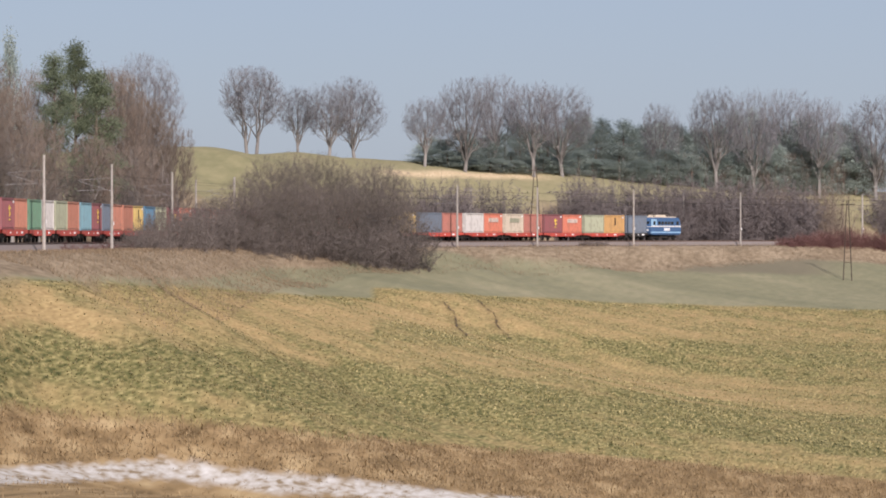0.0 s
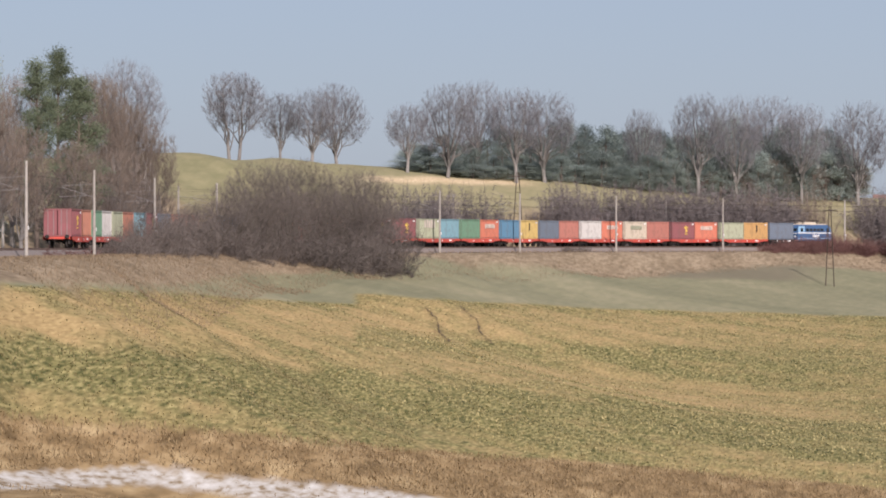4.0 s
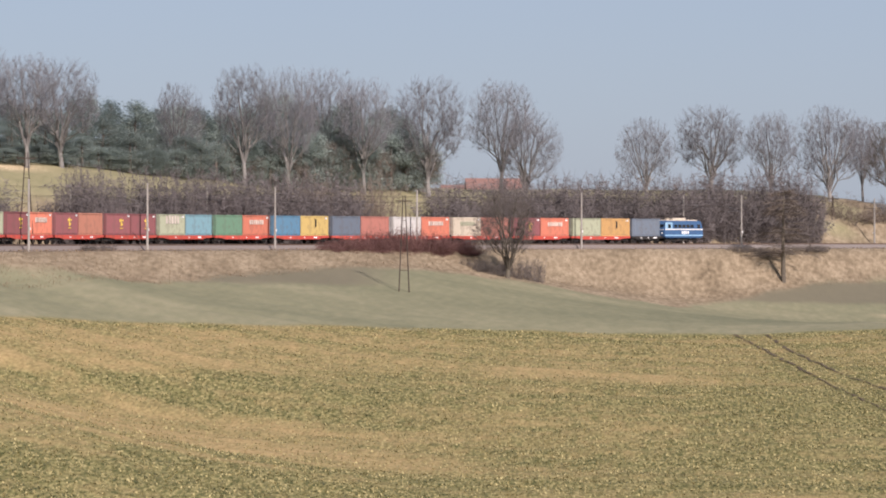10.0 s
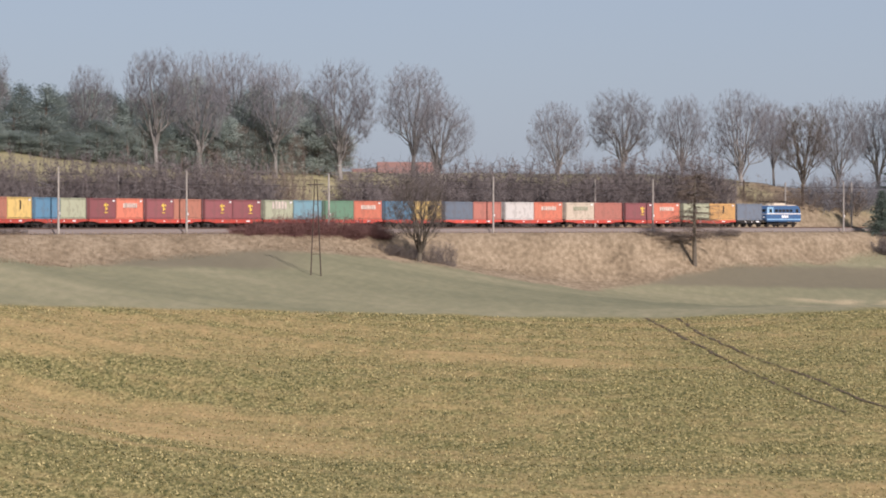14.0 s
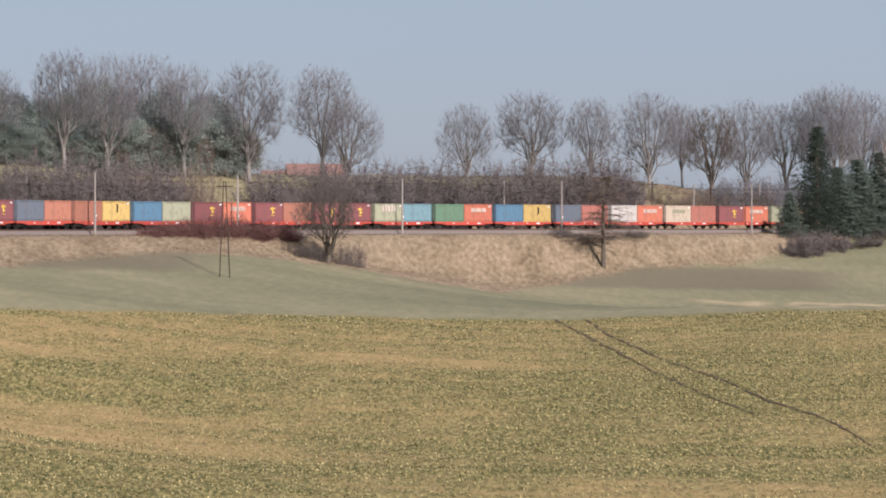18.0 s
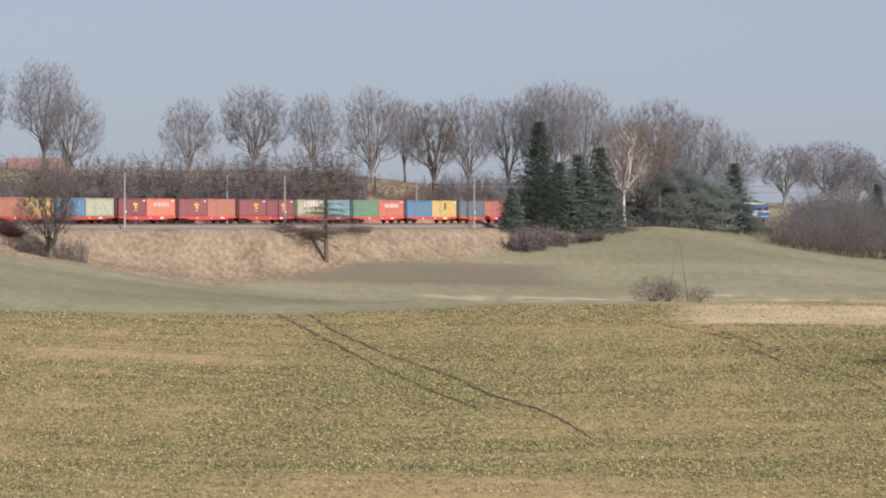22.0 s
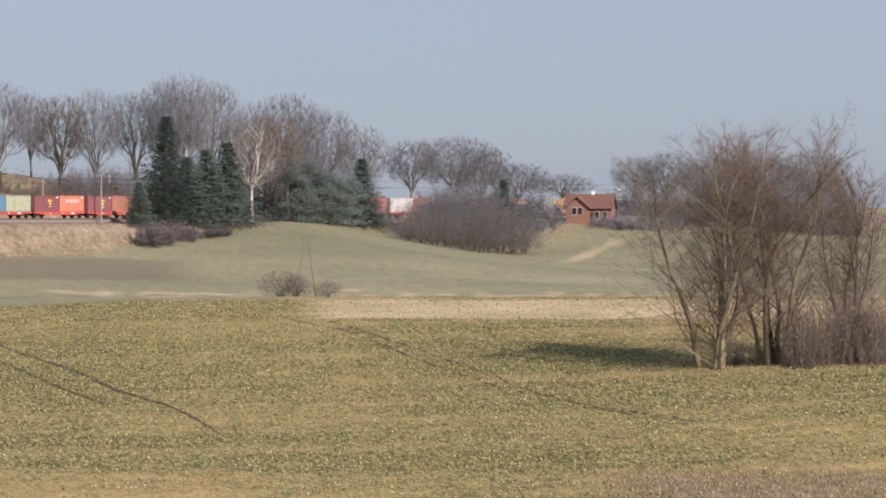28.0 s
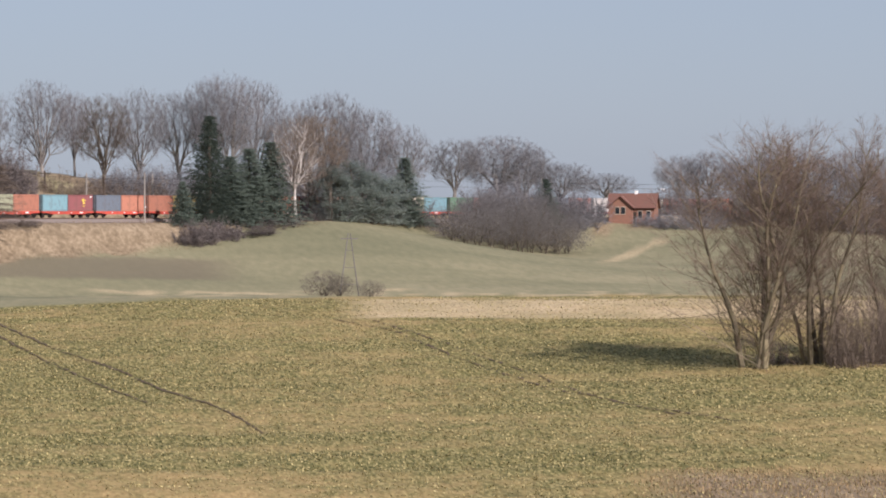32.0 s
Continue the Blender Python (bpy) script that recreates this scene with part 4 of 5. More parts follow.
for off in (0.0, SECOND):
    st = Sticks()
    ks = np.arange(4, STEP[-1] - 8, 12.0)
    for a, b in zip(ks, ks[1:]):
        p, q = on_track(a, off), on_track(b, off)
        st.tube((p[0], p[1], 5.3), (q[0], q[1], 5.3), 0.012, 0.012, 3)
        st.tube((p[0], p[1], 6.2 + 0.1 * math.sin(a)), (q[0], q[1], 6.2 + 0.1 * math.sin(b)), 0.012, 0.012, 3)
    tagged(new("overhead_wire", st.mesh("overhead_wire", DARK)), "thin dark overhead contact wires above the track", "wire", kind="structure")


# ---- plants ----
def bare_tree(seed, height, spread, twig, bark, low=0.16, limbs=11, crown_low=0.16, stems=1, fine=9, ends=2300, shape=1.0, thick=1.0, twig_w=0.0006, steep=1.7, reach=0.68, branch=1.0):
    """A leafless tree: limbs reach for points of a rounded crown, each new one from the nearest older wood."""
    rnd = random.Random(seed)
    wood, crown = Sticks(), Sticks()
    H, W = height, height * 0.42 * spread
    zc, zr = H * (1 + crown_low) / 2, H * (1 - crown_low) / 2
    lumps = [(rnd.uniform(0, math.tau), rnd.uniform(-0.7, 0.9), rnd.uniform(-0.16, 0.1)) for _ in range(9)]

    def target(rho):
        while True:
            d = Vector((rnd.gauss(0, 1), rnd.gauss(0, 1), rnd.gauss(0, 1))).normalized()
            if d.z > -0.75:
                break
        k = 1.0
        for a, z, w in lumps:
            near = d.dot(Vector((math.cos(a) * math.sqrt(1 - z * z), math.sin(a) * math.sqrt(1 - z * z), z)))
            k += w * max(0, near - 0.6) / 0.4
        p = 2.7 if d.z > 0 else 1.75   # full at the top, tapering below
        k *= (math.hypot(d.x, d.y) ** p + abs(d.z) ** p) ** (-1 / p) * (0.92 if d.z > 0 else 1.0)
        wide = W * (1 - 0.18 * shape * max(0, -d.z))
        return Vector((d.x * wide * rho * k, d.y * wide * rho * k, zc + d.z * zr * rho * min(1.12, k)))

    pool, radii = [], []

    def path(p, q, r0, r1, segs, bag, sides, lift):
        prev = p
        for i in range(1, segs + 1):
            k = i / segs
            c = p.lerp(q, k) + Vector((0, 0, -lift * math.sin(k * math.pi) * (q - p).length))
            c += Vector((rnd.gauss(0, 1), rnd.gauss(0, 1), rnd.gauss(0, 1))) * (q - p).length * 0.025 * (i < segs)
            bag.tube(prev, c, r0 + (r1 - r0) * (i - 1) / segs, r0 + (r1 - r0) * k, sides)
            pool.append(c)
            radii.append(r0 + (r1 - r0) * k)
            prev = c

    for s in range(stems):
        a = math.tau * s / stems + rnd.uniform(0, 1)
        base = Vector((math.cos(a), math.sin(a), 0)) * (0.035 * H * (stems > 1))
        r = H * 0.021 * thick / (1 + 0.3 * (stems - 1))
        top = base + Vector((base.x * 0.4 + rnd.gauss(0, 0.01) * H, base.y * 0.4 + rnd.gauss(0, 0.01) * H, H * low))
        wood.tube(base - Vector((0, 0, 0.8)), base + (top - base) * 0.12, r * 1.5, r * 1.1, 8)
        wood.tube(base + (top - base) * 0.12, top, r * 1.1, r * 0.85, 8)
        lead = top + Vector((base.x * 1.5 + rnd.gauss(0, 0.05) * H, base.y * 1.5 + rnd.gauss(0, 0.05) * H, H * 0.55))
        path(top, lead, r * 0.8, r * 0.2, 6, wood, 6, 0)
        for k in range(limbs):
            a = math.tau * (k + rnd.uniform(-0.3, 0.3)) / limbs
            q = Vector((base.x * 2 + math.cos(a) * W * rnd.uniform(0.3, 0.62), base.y * 2 + math.sin(a) * W * rnd.uniform(0.3, 0.62), H * rnd.uniform(0.5, 0.82)))
            path(base + (top - base) * rnd.uniform(0.6, 1.0), q, r * 0.42, r * 0.12, 5, wood, 5, -0.06)
    for count, rho, r0, segs, sides, bag in ((60, (0.45, 0.95), 0.0042, 3, 3, wood), (140, (0.6, 1.0), 0.0022, 2, 3, wood), (ends, (0.42, 1.0), 0.0012, 1, 3, crown)):
        pts, rad = np.array([tuple(p) for p in pool]), np.array(radii)
        for _ in range(count):
            q = target(rnd.uniform(*rho))
            gap = np.array(tuple(q)) - pts
            d = np.linalg.norm(gap, axis=1) + steep * np.maximum(0, np.hypot(gap[:, 0], gap[:, 1]) - gap[:, 2]) + 0.6 * np.maximum(0, -gap[:, 2])
            j = int(d.argmin())
            p = Vector(pts[j])
            if bag is wood:
                path(p, q, min(r0 * H * branch, rad[j] * 0.8), 0.0008 * H, segs, bag, sides, 0.05)
            else:
                crown.blade(p, q, 0.0011 * H, rnd)
                out = (q - Vector((0, 0, zc * 0.75))).normalized()
                for _ in range(fine):
                    d2 = ((q - p).normalized() * 0.5 + out * 0.6 + Vector((0, 0, 0.3))).normalized()
                    st = p.lerp(q, rnd.uniform(0.35, 1.0))
                    crown.blade(st, st + bend(d2, rnd, 0.5) * rnd.uniform(0.03, 0.075) * H * reach, twig_w * H, rnd)
    return wood.mesh("trunk", bark), crown.mesh("crown", twig)


def scale_to(me_pair, height, width):
    """Fit the pair of meshes to a given height and crown width."""
    pts = np.concatenate([np.array([v.co for v in m.vertices]) for m in me_pair])
    lo, hi = np.percentile(pts, 1, 0), np.percentile(pts, 99.3, 0)
    k = Matrix.Diagonal((width / (hi[0] - lo[0]), width / (hi[1] - lo[1]), height / hi[2], 1))
    for m in me_pair:
        m.transform(k)
    return me_pair


TREES = {}


def plant(kind, x, y, height, width, label, category="tree", group="", sink=0.15, turn=None, name="tree", z=None):
    """Put up a plant of that kind, stretched to height and width."""
    if kind not in TREES:
        TREES[kind] = MAKERS[kind]()
    rnd = random.Random(int(x * 131 + y * 17))
    root = new(name)
    h0 = KIND_SIZE[kind]
    z = ground_z(x, y) if z is None else z
    root.matrix_basis = pose(x, y, z - sink, 0, 0, rnd.uniform(0, 360) if turn is None else turn)
    root.scale = (width / h0[1], width / h0[1], height / h0[0])
    for me in TREES[kind]:
        part(me.name.split(".")[0], me, root)
    return tagged(root, label, category, group)


def conifer(seed, mat, bark, spruce, low=0.3, flat=1.0, tiers=64, leaves=80):
    rnd = random.Random(seed)
    wood, crown = Sticks(), Sticks()
    H = 12.0
    wood.tube((0, 0, -0.6), (0, 0, H * 0.5), 0.26, 0.15, 7)
    wood.tube((0, 0, H * 0.5), (0, 0, H * 0.97), 0.15, 0.03, 6)
    if spruce:
        for i in range(34):
            k = i / 33
            z = H * (0.06 + 0.92 * k)
            reach = (2.9 * (1 - k) ** 0.8 + 0.12) * rnd.uniform(0.7, 1.15)
            n = max(4, int(11 * (1 - k)) + 3)
            for j in range(n):
                a = math.tau * (j + rnd.random()) / n
                r1 = reach * rnd.uniform(0.7, 1.1)
                tip = Vector((math.cos(a) * r1, math.sin(a) * r1, z - r1 * 0.28))
                for m in range(34):
                    q = rnd.uniform(0.15, 1)
                    c = Vector((0, 0, z)).lerp(tip, q) + Vector((rnd.gauss(0, 0.16), rnd.gauss(0, 0.16), rnd.gauss(0, 0.1) - 0.08))
                    crown.leaf(c, rnd.uniform(0.12, 0.25), rnd)
    else:
        for i in range(tiers):
            k = rnd.uniform(low, 1.0)
            z = H * k
            reach = 2.2 * math.sin(min(1, (1.04 - k) / 0.5) * 1.4) * rnd.uniform(0.4, 1.0)
            a = rnd.uniform(0, math.tau)
            c0 = Vector((math.cos(a) * reach, math.sin(a) * reach, z + 0.15 * reach))
            wood.tube((0, 0, z - 0.5), c0, 0.05, 0.02, 3)
            for m in range(leaves):
                o = Vector((rnd.gauss(0, 1), rnd.gauss(0, 1), rnd.gauss(0, 0.95) * flat)) * 0.48
                crown.leaf(c0 + o, rnd.uniform(0.13, 0.24) * (1.0 if flat > 0.5 else 0.62), rnd)
    return wood.mesh("trunk", bark), crown.mesh("crown", mat)


def shrub(seed, mat, dense=66, arch=0.6, wide=0.0085):
    """Many thin stems from one foot under a rounded, finely twigged top, 2.35 m high and 3.9 m wide."""
    rnd = random.Random(seed)
    tw = Sticks()
    lobes = [(rnd.uniform(-1.3, 1.3), rnd.uniform(-1.3, 1.3), rnd.uniform(0.82, 1.08)) for _ in range(6)]
    for i in range(dense):
        lx, ly, lh = lobes[i % 6]
        a, q = rnd.uniform(0, math.tau), math.sqrt(rnd.random())
        p = Vector((lx * 0.7 + math.cos(a) * q * 0.7, ly * 0.7 + math.sin(a) * q * 0.7, -0.3))
        d = Vector((p.x * arch * 0.5 + math.cos(a) * q * 0.25, p.y * arch * 0.5 + math.sin(a) * q * 0.25, 1)).normalized()
        h = 2.7 * lh * (1 - 0.4 * q * q) * rnd.uniform(0.6, 1.0)
        for k in range(4):
            d = bend(d, rnd, 0.22)
            n = p + d * h / 4
            tw.blade(p, n, 0.016 - 0.003 * k, rnd)
            for _ in range(16):
                s = p.lerp(n, rnd.random())
                tw.blade(s, s + Vector((rnd.gauss(0, 1), rnd.gauss(0, 1), rnd.gauss(0.25, 0.6))).normalized() * rnd.uniform(0.18, 0.5), wide, rnd)
            p = n
    me = tw.mesh("crown", mat)
    pts = np.array([v.co for v in me.vertices])
    lo, hi = np.percentile(pts, 2, 0), np.percentile(pts, 98.5, 0)
    me.transform(Matrix.Diagonal((3.9 / (hi[0] - lo[0]), 3.9 / (hi[1] - lo[1]), 2.35 / hi[2], 1)))
    return (me,)


def larch(seed, twig, bark):
    """A straight dark stem with level, drooping sprays of thin bare twigs."""
    rnd = random.Random(seed)
    wood, crown = Sticks(), Sticks()
    H = 12.0
    wood.tube((0, 0, -0.6), (0.05, 0, H * 0.45), 0.22, 0.15, 7)
    wood.tube((0.05, 0, H * 0.45), (0, 0.05, H * 0.98), 0.15, 0.02, 6)
    for i in range(110):
        k = rnd.uniform(0.3, 0.98)
        z = H * k
        reach = 4.6 * (1.05 - k) ** 0.55 * rnd.uniform(0.5, 1.0)
        a = rnd.uniform(0, math.tau)
        c = Vector((0, 0, z))
        side = Vector((math.cos(a), math.sin(a), 0.12))
        for j in range(5):
            side = (bend(side, rnd, 0.1) - Vector((0, 0, 0.06))).normalized()
            e = c + side * reach / 5
            wood.tube(c, e, 0.022 * (1 - j / 5) + 0.006, 0.022 * (0.8 - j / 5) + 0.006, 3)
            for _ in range(10):
                s = c.lerp(e, rnd.random())
                crown.blade(s, s + (bend(side, rnd, 0.6) - Vector((0, 0, 0.25))) * rnd.uniform(0.3, 0.9), 0.013, rnd)
            c = e
    return wood.mesh("trunk", bark), crown.mesh("crown", twig)


def stem_clump(seed, twig, bark, stems=5):
    """Several straight stems from one stool, with fine branches that rise at a slant."""
    rnd = random.Random(seed)
    wood, crown = Sticks(), Sticks()
    H = 12.0
    for s in range(stems):
        a = math.tau * s / stems + rnd.uniform(-0.4, 0.4)
        lean = rnd.uniform(0.04, 0.19)
        p = Vector((math.cos(a), math.sin(a), 0)) * rnd.uniform(0.15, 0.55) - Vector((0, 0, 0.6))
        d = Vector((math.cos(a) * lean, math.sin(a) * lean, 1)).normalized()
        length = H * rnd.uniform(0.78, 1.0)
        r0 = 0.15 * rnd.uniform(0.75, 1.1)
        for i in range(16):
            k = i / 16
            d = (bend(d, rnd, 0.07) + Vector((0, 0, 0.03))).normalized()
            q = p + d * length / 16
            wood.tube(p, q, r0 * (1 - k) ** 0.9 + 0.012, r0 * (1 - k - 1 / 16) ** 0.9 + 0.012, 6)
            for _ in range(int(3 + 3 * k) if k > 0.1 else 1):
                b = rnd.uniform(0, math.tau)
                side = Vector((math.cos(b), math.sin(b), rnd.uniform(0.45, 1.0) + 0.3 * k)).normalized()
                reach = (0.38 * (1 - k) + 0.19) * H * rnd.uniform(0.5, 1.0)
                c = p.lerp(q, rnd.random())
                for j in range(5):
                    side = (bend(side, rnd, 0.16) + Vector((0, 0, 0.05))).normalized()
                    e = c + side * reach / 5
                    rb = 0.02 * (1 - k * 0.6) * (1 - j / 5)
                    wood.tube(c, e, rb + 0.006, rb * 0.8 + 0.005, 3)
                    for _ in range(3):
                        t0 = c.lerp(e, rnd.random())
                        td = bend(side, rnd, 0.5)
                        t1 = t0 + td * reach * rnd.uniform(0.12, 0.3)
                        crown.blade(t0, t1, 0.006, rnd)
                        for _ in range(6):
                            f0 = t0.lerp(t1, rnd.uniform(0.3, 1))
                            crown.blade(f0, f0 + bend(td, rnd, 0.5) * rnd.uniform(0.3, 0.75), 0.0042, rnd)
                    c = e
            p = q
    return wood.mesh("trunk", bark), crown.mesh("crown", twig)


MAKERS = {
    "lime_a": lambda: scale_to(bare_tree(11, 12, 1.0, TWIG, BARK), 12, 10),
    "lime_b": lambda: scale_to(bare_tree(12, 12, 1.1, TWIG, BARK, low=0.12, limbs=12, crown_low=0.1), 12, 10),
    "lime_c": lambda: scale_to(bare_tree(13, 12, 0.9, TWIG, BARK, low=0.22, crown_low=0.22, ends=2000), 12, 10),
    "twin": lambda: scale_to(bare_tree(14, 12, 0.8, TWIG, BARK, low=0.3, crown_low=0.3, limbs=4, stems=2, ends=2200), 12, 10),
    "warm": lambda: scale_to(bare_tree(15, 12, 0.7, TWIG_WARM, BARK, low=0.12, crown_low=0.08, limbs=6), 12, 10),
    "dark": lambda: scale_to(bare_tree(16, 12, 0.9, TWIG_DARK, BARK_DARK, low=0.12, crown_low=0.12), 12, 10),
    "birch": lambda: scale_to(bare_tree(17, 12, 0.7, TWIG_WARM, BIRCH, low=0.3, crown_low=0.22, limbs=6, fine=6, ends=900, thick=0.6, twig_w=0.0006, branch=0.55), 12, 10),
    "thicket": lambda: scale_to(bare_tree(61, 12, 1.1, TWIG_DARK, BARK_DARK, low=0.08, crown_low=-0.05, limbs=6, stems=3, ends=2600, fine=6, branch=0.5, thick=0.7, steep=0.4), 12, 10),
    "thicket_b": lambda: scale_to(bare_tree(62, 12, 1.2, TWIG_DARK, BARK_DARK, low=0.1, crown_low=-0.05, limbs=7, stems=2, ends=2600, fine=6, branch=0.5, thick=0.7, steep=0.4), 12, 10),
    "thicket_far": lambda: scale_to(bare_tree(63, 12, 1.3, TWIG_FAR, BARK_DARK, low=0.08, crown_low=-0.1, limbs=7, stems=3, ends=1500, fine=7, branch=0.5, thick=0.6, steep=0.4), 12, 10),
    "dense": lambda: scale_to(bare_tree(19, 12, 1.0, TWIG, BARK, low=0.1, crown_low=0.06, ends=3000, fine=8, branch=0.6), 12, 10),
    "clump": lambda: scale_to(stem_clump(41, TWIG_ALDER, BARK_MOSSY, 5), 12, 10),
    "clump_b": lambda: scale_to(stem_clump(47, TWIG_ALDER, BARK_MOSSY, 5), 12, 10),
    "pine_a": lambda: conifer(21, NEEDLE_HAZED, PINE_BARK, False, 0.14),
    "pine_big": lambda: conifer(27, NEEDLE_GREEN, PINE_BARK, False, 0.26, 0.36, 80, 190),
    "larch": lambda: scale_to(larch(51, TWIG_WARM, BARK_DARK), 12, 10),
    "pine_low": lambda: conifer(25, NEEDLE_HAZED, PINE_BARK, False, 0.04),
    "pine_low_b": lambda: conifer(26, NEEDLE_HAZED, PINE_BARK, False, 0.04),
    "spruce_a": lambda: conifer(23, SPRUCE, PINE_BARK, True),
    "spruce_b": lambda: conifer(24, SPRUCE, PINE_BARK, True),
    "bush_dark": lambda: shrub(31, TWIG_DARK),
    "bush_hedge": lambda: shrub(35, TWIG_HEDGE, wide=0.011),
    "bush_far": lambda: shrub(36, TWIG_FAR),
    "bush_brown": lambda: shrub(32, TWIG_WARM),
    "bush_red": lambda: shrub(33, TWIG_RED, 66, 0.9),
    "bush_grey": lambda: shrub(34, TWIG),
}
KIND_SIZE = {k: (12, 10) for k in MAKERS} | {k: (12, 4.6) for k in ("pine_a", "pine_low", "pine_low_b", "pine_big")} | {k: (12, 4.2) for k in ("spruce_a", "spruce_b")} | {k: (2.35, 3.9) for k in MAKERS if k.startswith("bush")}


def crop_size(base, top, wide, r, zoom=1.0):
    return (base - top) * r / F / zoom, wide * r / F / zoom


LIME = "tall leafless lime tree with a broad grey crown on the hill"
HILL = "trees on the hill crest"


def tree_back(kind, u, base, top, wide, r, label=LIME, group=HILL, **more):
    """Seen from the rear stand: bearing, bearing heights of foot and top, width."""
    x, y, z = spot_back(u, base, r)
    g = ground_z(x, y)
    ztop = spot_back(u, top, r)[2]
    return plant(kind, x, y, ztop - g, wide * r / F / ZOOM, label, group=group, **more)


def tree(kind, u, top, wide, r, label=LIME, group=HILL, **more):
    x, y, _ = spot(u, 0, r)
    g = ground_z(x, y)
    return plant(kind, x, y, spot(u, top, r)[2] - g, wide * r / F, label, group=group, **more)


def crest(u):
    return float(np.interp(u, (-1300, -1049, -759, -449, -34, 276, 700, 1200), (432, 455, 485, 515, 552, 580, 620, 660)))


# limes on the crest: bearing, top, width
for i, (kind, u, top, wide) in enumerate((("twin", -1712, -405, 125), ("lime_c", -1618, -363, 85), ("lime_a", -1552, -370, 110), ("lime_b", -1495, -382, 122),
                                          ("lime_c", -1349, -340, 95), ("lime_b", -1263, -382, 135), ("lime_a", -1196, -384, 110), ("lime_c", -1116, -370, 110), ("lime_a", -1056, -360, 132),
                                          ("lime_b", -853, -322, 90), ("lime_c", -734, -352, 110), ("lime_a", -656, -346, 100), ("lime_b", -590, -346, 130), ("lime_c", -524, -328, 105),
                                          ("lime_a", -409, -330, 135), ("lime_c", -282, -325, 115), ("lime_b", -236, -275, 115), ("lime_b", -24, -260, 98), ("lime_a", 88, -280, 125),
                                          ("lime_c", 196, -270, 85), ("lime_b", 301, -280, 130), ("lime_c", 356, -260, 65), ("dark", 406, -255, 95), ("lime_a", 470, -265, 95), ("lime_c", 540, -262, 95),
                                          ("lime_c", 596, -284, 95), ("lime_a", 625, -290, 115), ("lime_c", 672, -280, 105), ("lime_b", 740, -245, 95), ("dense", 808, -258, 115),
                                          ("dense", 868, -232, 120), ("lime_b", 938, -202, 100), ("lime_c", 1024, -178, 100), ("dense", 1104, -184, 150), ("dense", 1146, -166, 110), ("dense", 1215, -138, 105), ("lime_b", 1290, -120, 110),
                                          ("lime_c", 1420, -150, 90), ("lime_a", 1480, -158, 110), ("lime_b", 1560, -150, 120), ("lime_c", 1650, -150, 120), ("lime_a", 1740, -160, 120))):
    r = crest(u) + (12 if i % 3 == 0 else 0) + (45 if u > 420 else 0)
    tree(kind, u, top, wide, r, LIME if u < 420 else "leafless tree with hazy grey twigs behind the railway")

rnd = random.Random(5)
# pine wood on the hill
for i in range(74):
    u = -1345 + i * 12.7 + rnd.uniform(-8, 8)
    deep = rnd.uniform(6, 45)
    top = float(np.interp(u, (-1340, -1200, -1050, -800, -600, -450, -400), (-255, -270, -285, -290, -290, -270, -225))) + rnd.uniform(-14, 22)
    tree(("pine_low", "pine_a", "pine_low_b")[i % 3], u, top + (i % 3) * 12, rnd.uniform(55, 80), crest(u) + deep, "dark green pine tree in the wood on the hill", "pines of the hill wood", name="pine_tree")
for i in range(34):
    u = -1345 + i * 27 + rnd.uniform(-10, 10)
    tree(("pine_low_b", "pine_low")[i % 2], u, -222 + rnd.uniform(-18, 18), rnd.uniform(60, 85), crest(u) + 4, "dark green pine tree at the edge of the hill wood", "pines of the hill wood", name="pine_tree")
for i in range(16):
    u = -760 + i * 24 + rnd.uniform(-9, 9)
    tree("birch" if i % 3 == 0 else "warm", u, -205 + rnd.uniform(-30, 20), rnd.uniform(40, 60), crest(u) + 5, "small leafless tree at the edge of the pine wood", "edge of the pine wood")

# wood at the far end of the line
for i, (kind, u, top, wide, dr) in enumerate((("warm", -2290, -380, 130, 25), ("warm", -2215, -360, 120, 22), ("pine_a", -2222, -462, 60, 40), ("pine_big", -2128, -428, 105, 30), ("pine_big", -2084, -452, 95, 34), ("pine_big", -2040, -393, 110, 26),
                                              ("lime_b", -1935, -430, 150, 60), ("warm", -1985, -390, 110, 32), ("warm", -1930, -340, 110, 26), ("warm", -1880, -280, 90, 24),
                                              ("birch", -1905, -250, 45, 20), ("warm", -2160, -290, 110, 18), ("warm", -2050, -260, 110, 18), ("warm", -1960, -240, 100, 17), ("dark", -2250, -250, 130, 16), ("warm", -2330, -400, 140, 30), ("warm", -2260, -420, 120, 45), ("warm", -2180, -395, 120, 48), ("warm", -2010, -400, 120, 50), ("dark", -2100, -200, 120, 14), ("dark", -2000, -170, 120, 14), ("dark", -1920, -180, 100, 15), ("warm", -1955, -330, 120, 40))):
    r = rail_r_back(u) + dr
    label = "green pine with reddish trunk beside the railway" if kind.startswith("pine") else "leafless brown tree in the wood beside the railway"
    tree_back(kind, u, -60, top, wide, r, label, "wood beside the line", name="pine_tree" if kind.startswith("pine") else "tree")


def hedge(kind, u0, u1, step, top, wide, r_of, label, group, jitter=8, back=False, height=None):
    u = u0
    while u < u1:
        t = top(u) if callable(top) else top
        t += rnd.uniform(-jitter, jitter)
        r = r_of(u) + rnd.uniform(-2, 2)
        x, y, _ = (spot_back if back else spot)(u, 0, r)
        g = ground_z(x, y)
        zt = (spot_back if back else spot)(u, t, r)[2]
        plant(kind, x, y, max(0.8, zt - g), wide * rnd.uniform(0.8, 1.25) * r / F, label, "shrub", group, name="shrub")
        u += step * rnd.uniform(0.7, 1.3)


def rail_r(u):
    return float(np.interp(u, (-1350, -1200, -900, -600, -400, 0, 400, 1000, 1600), (361, 382, 422, 455, 475, 514, 556, 626, 697)))



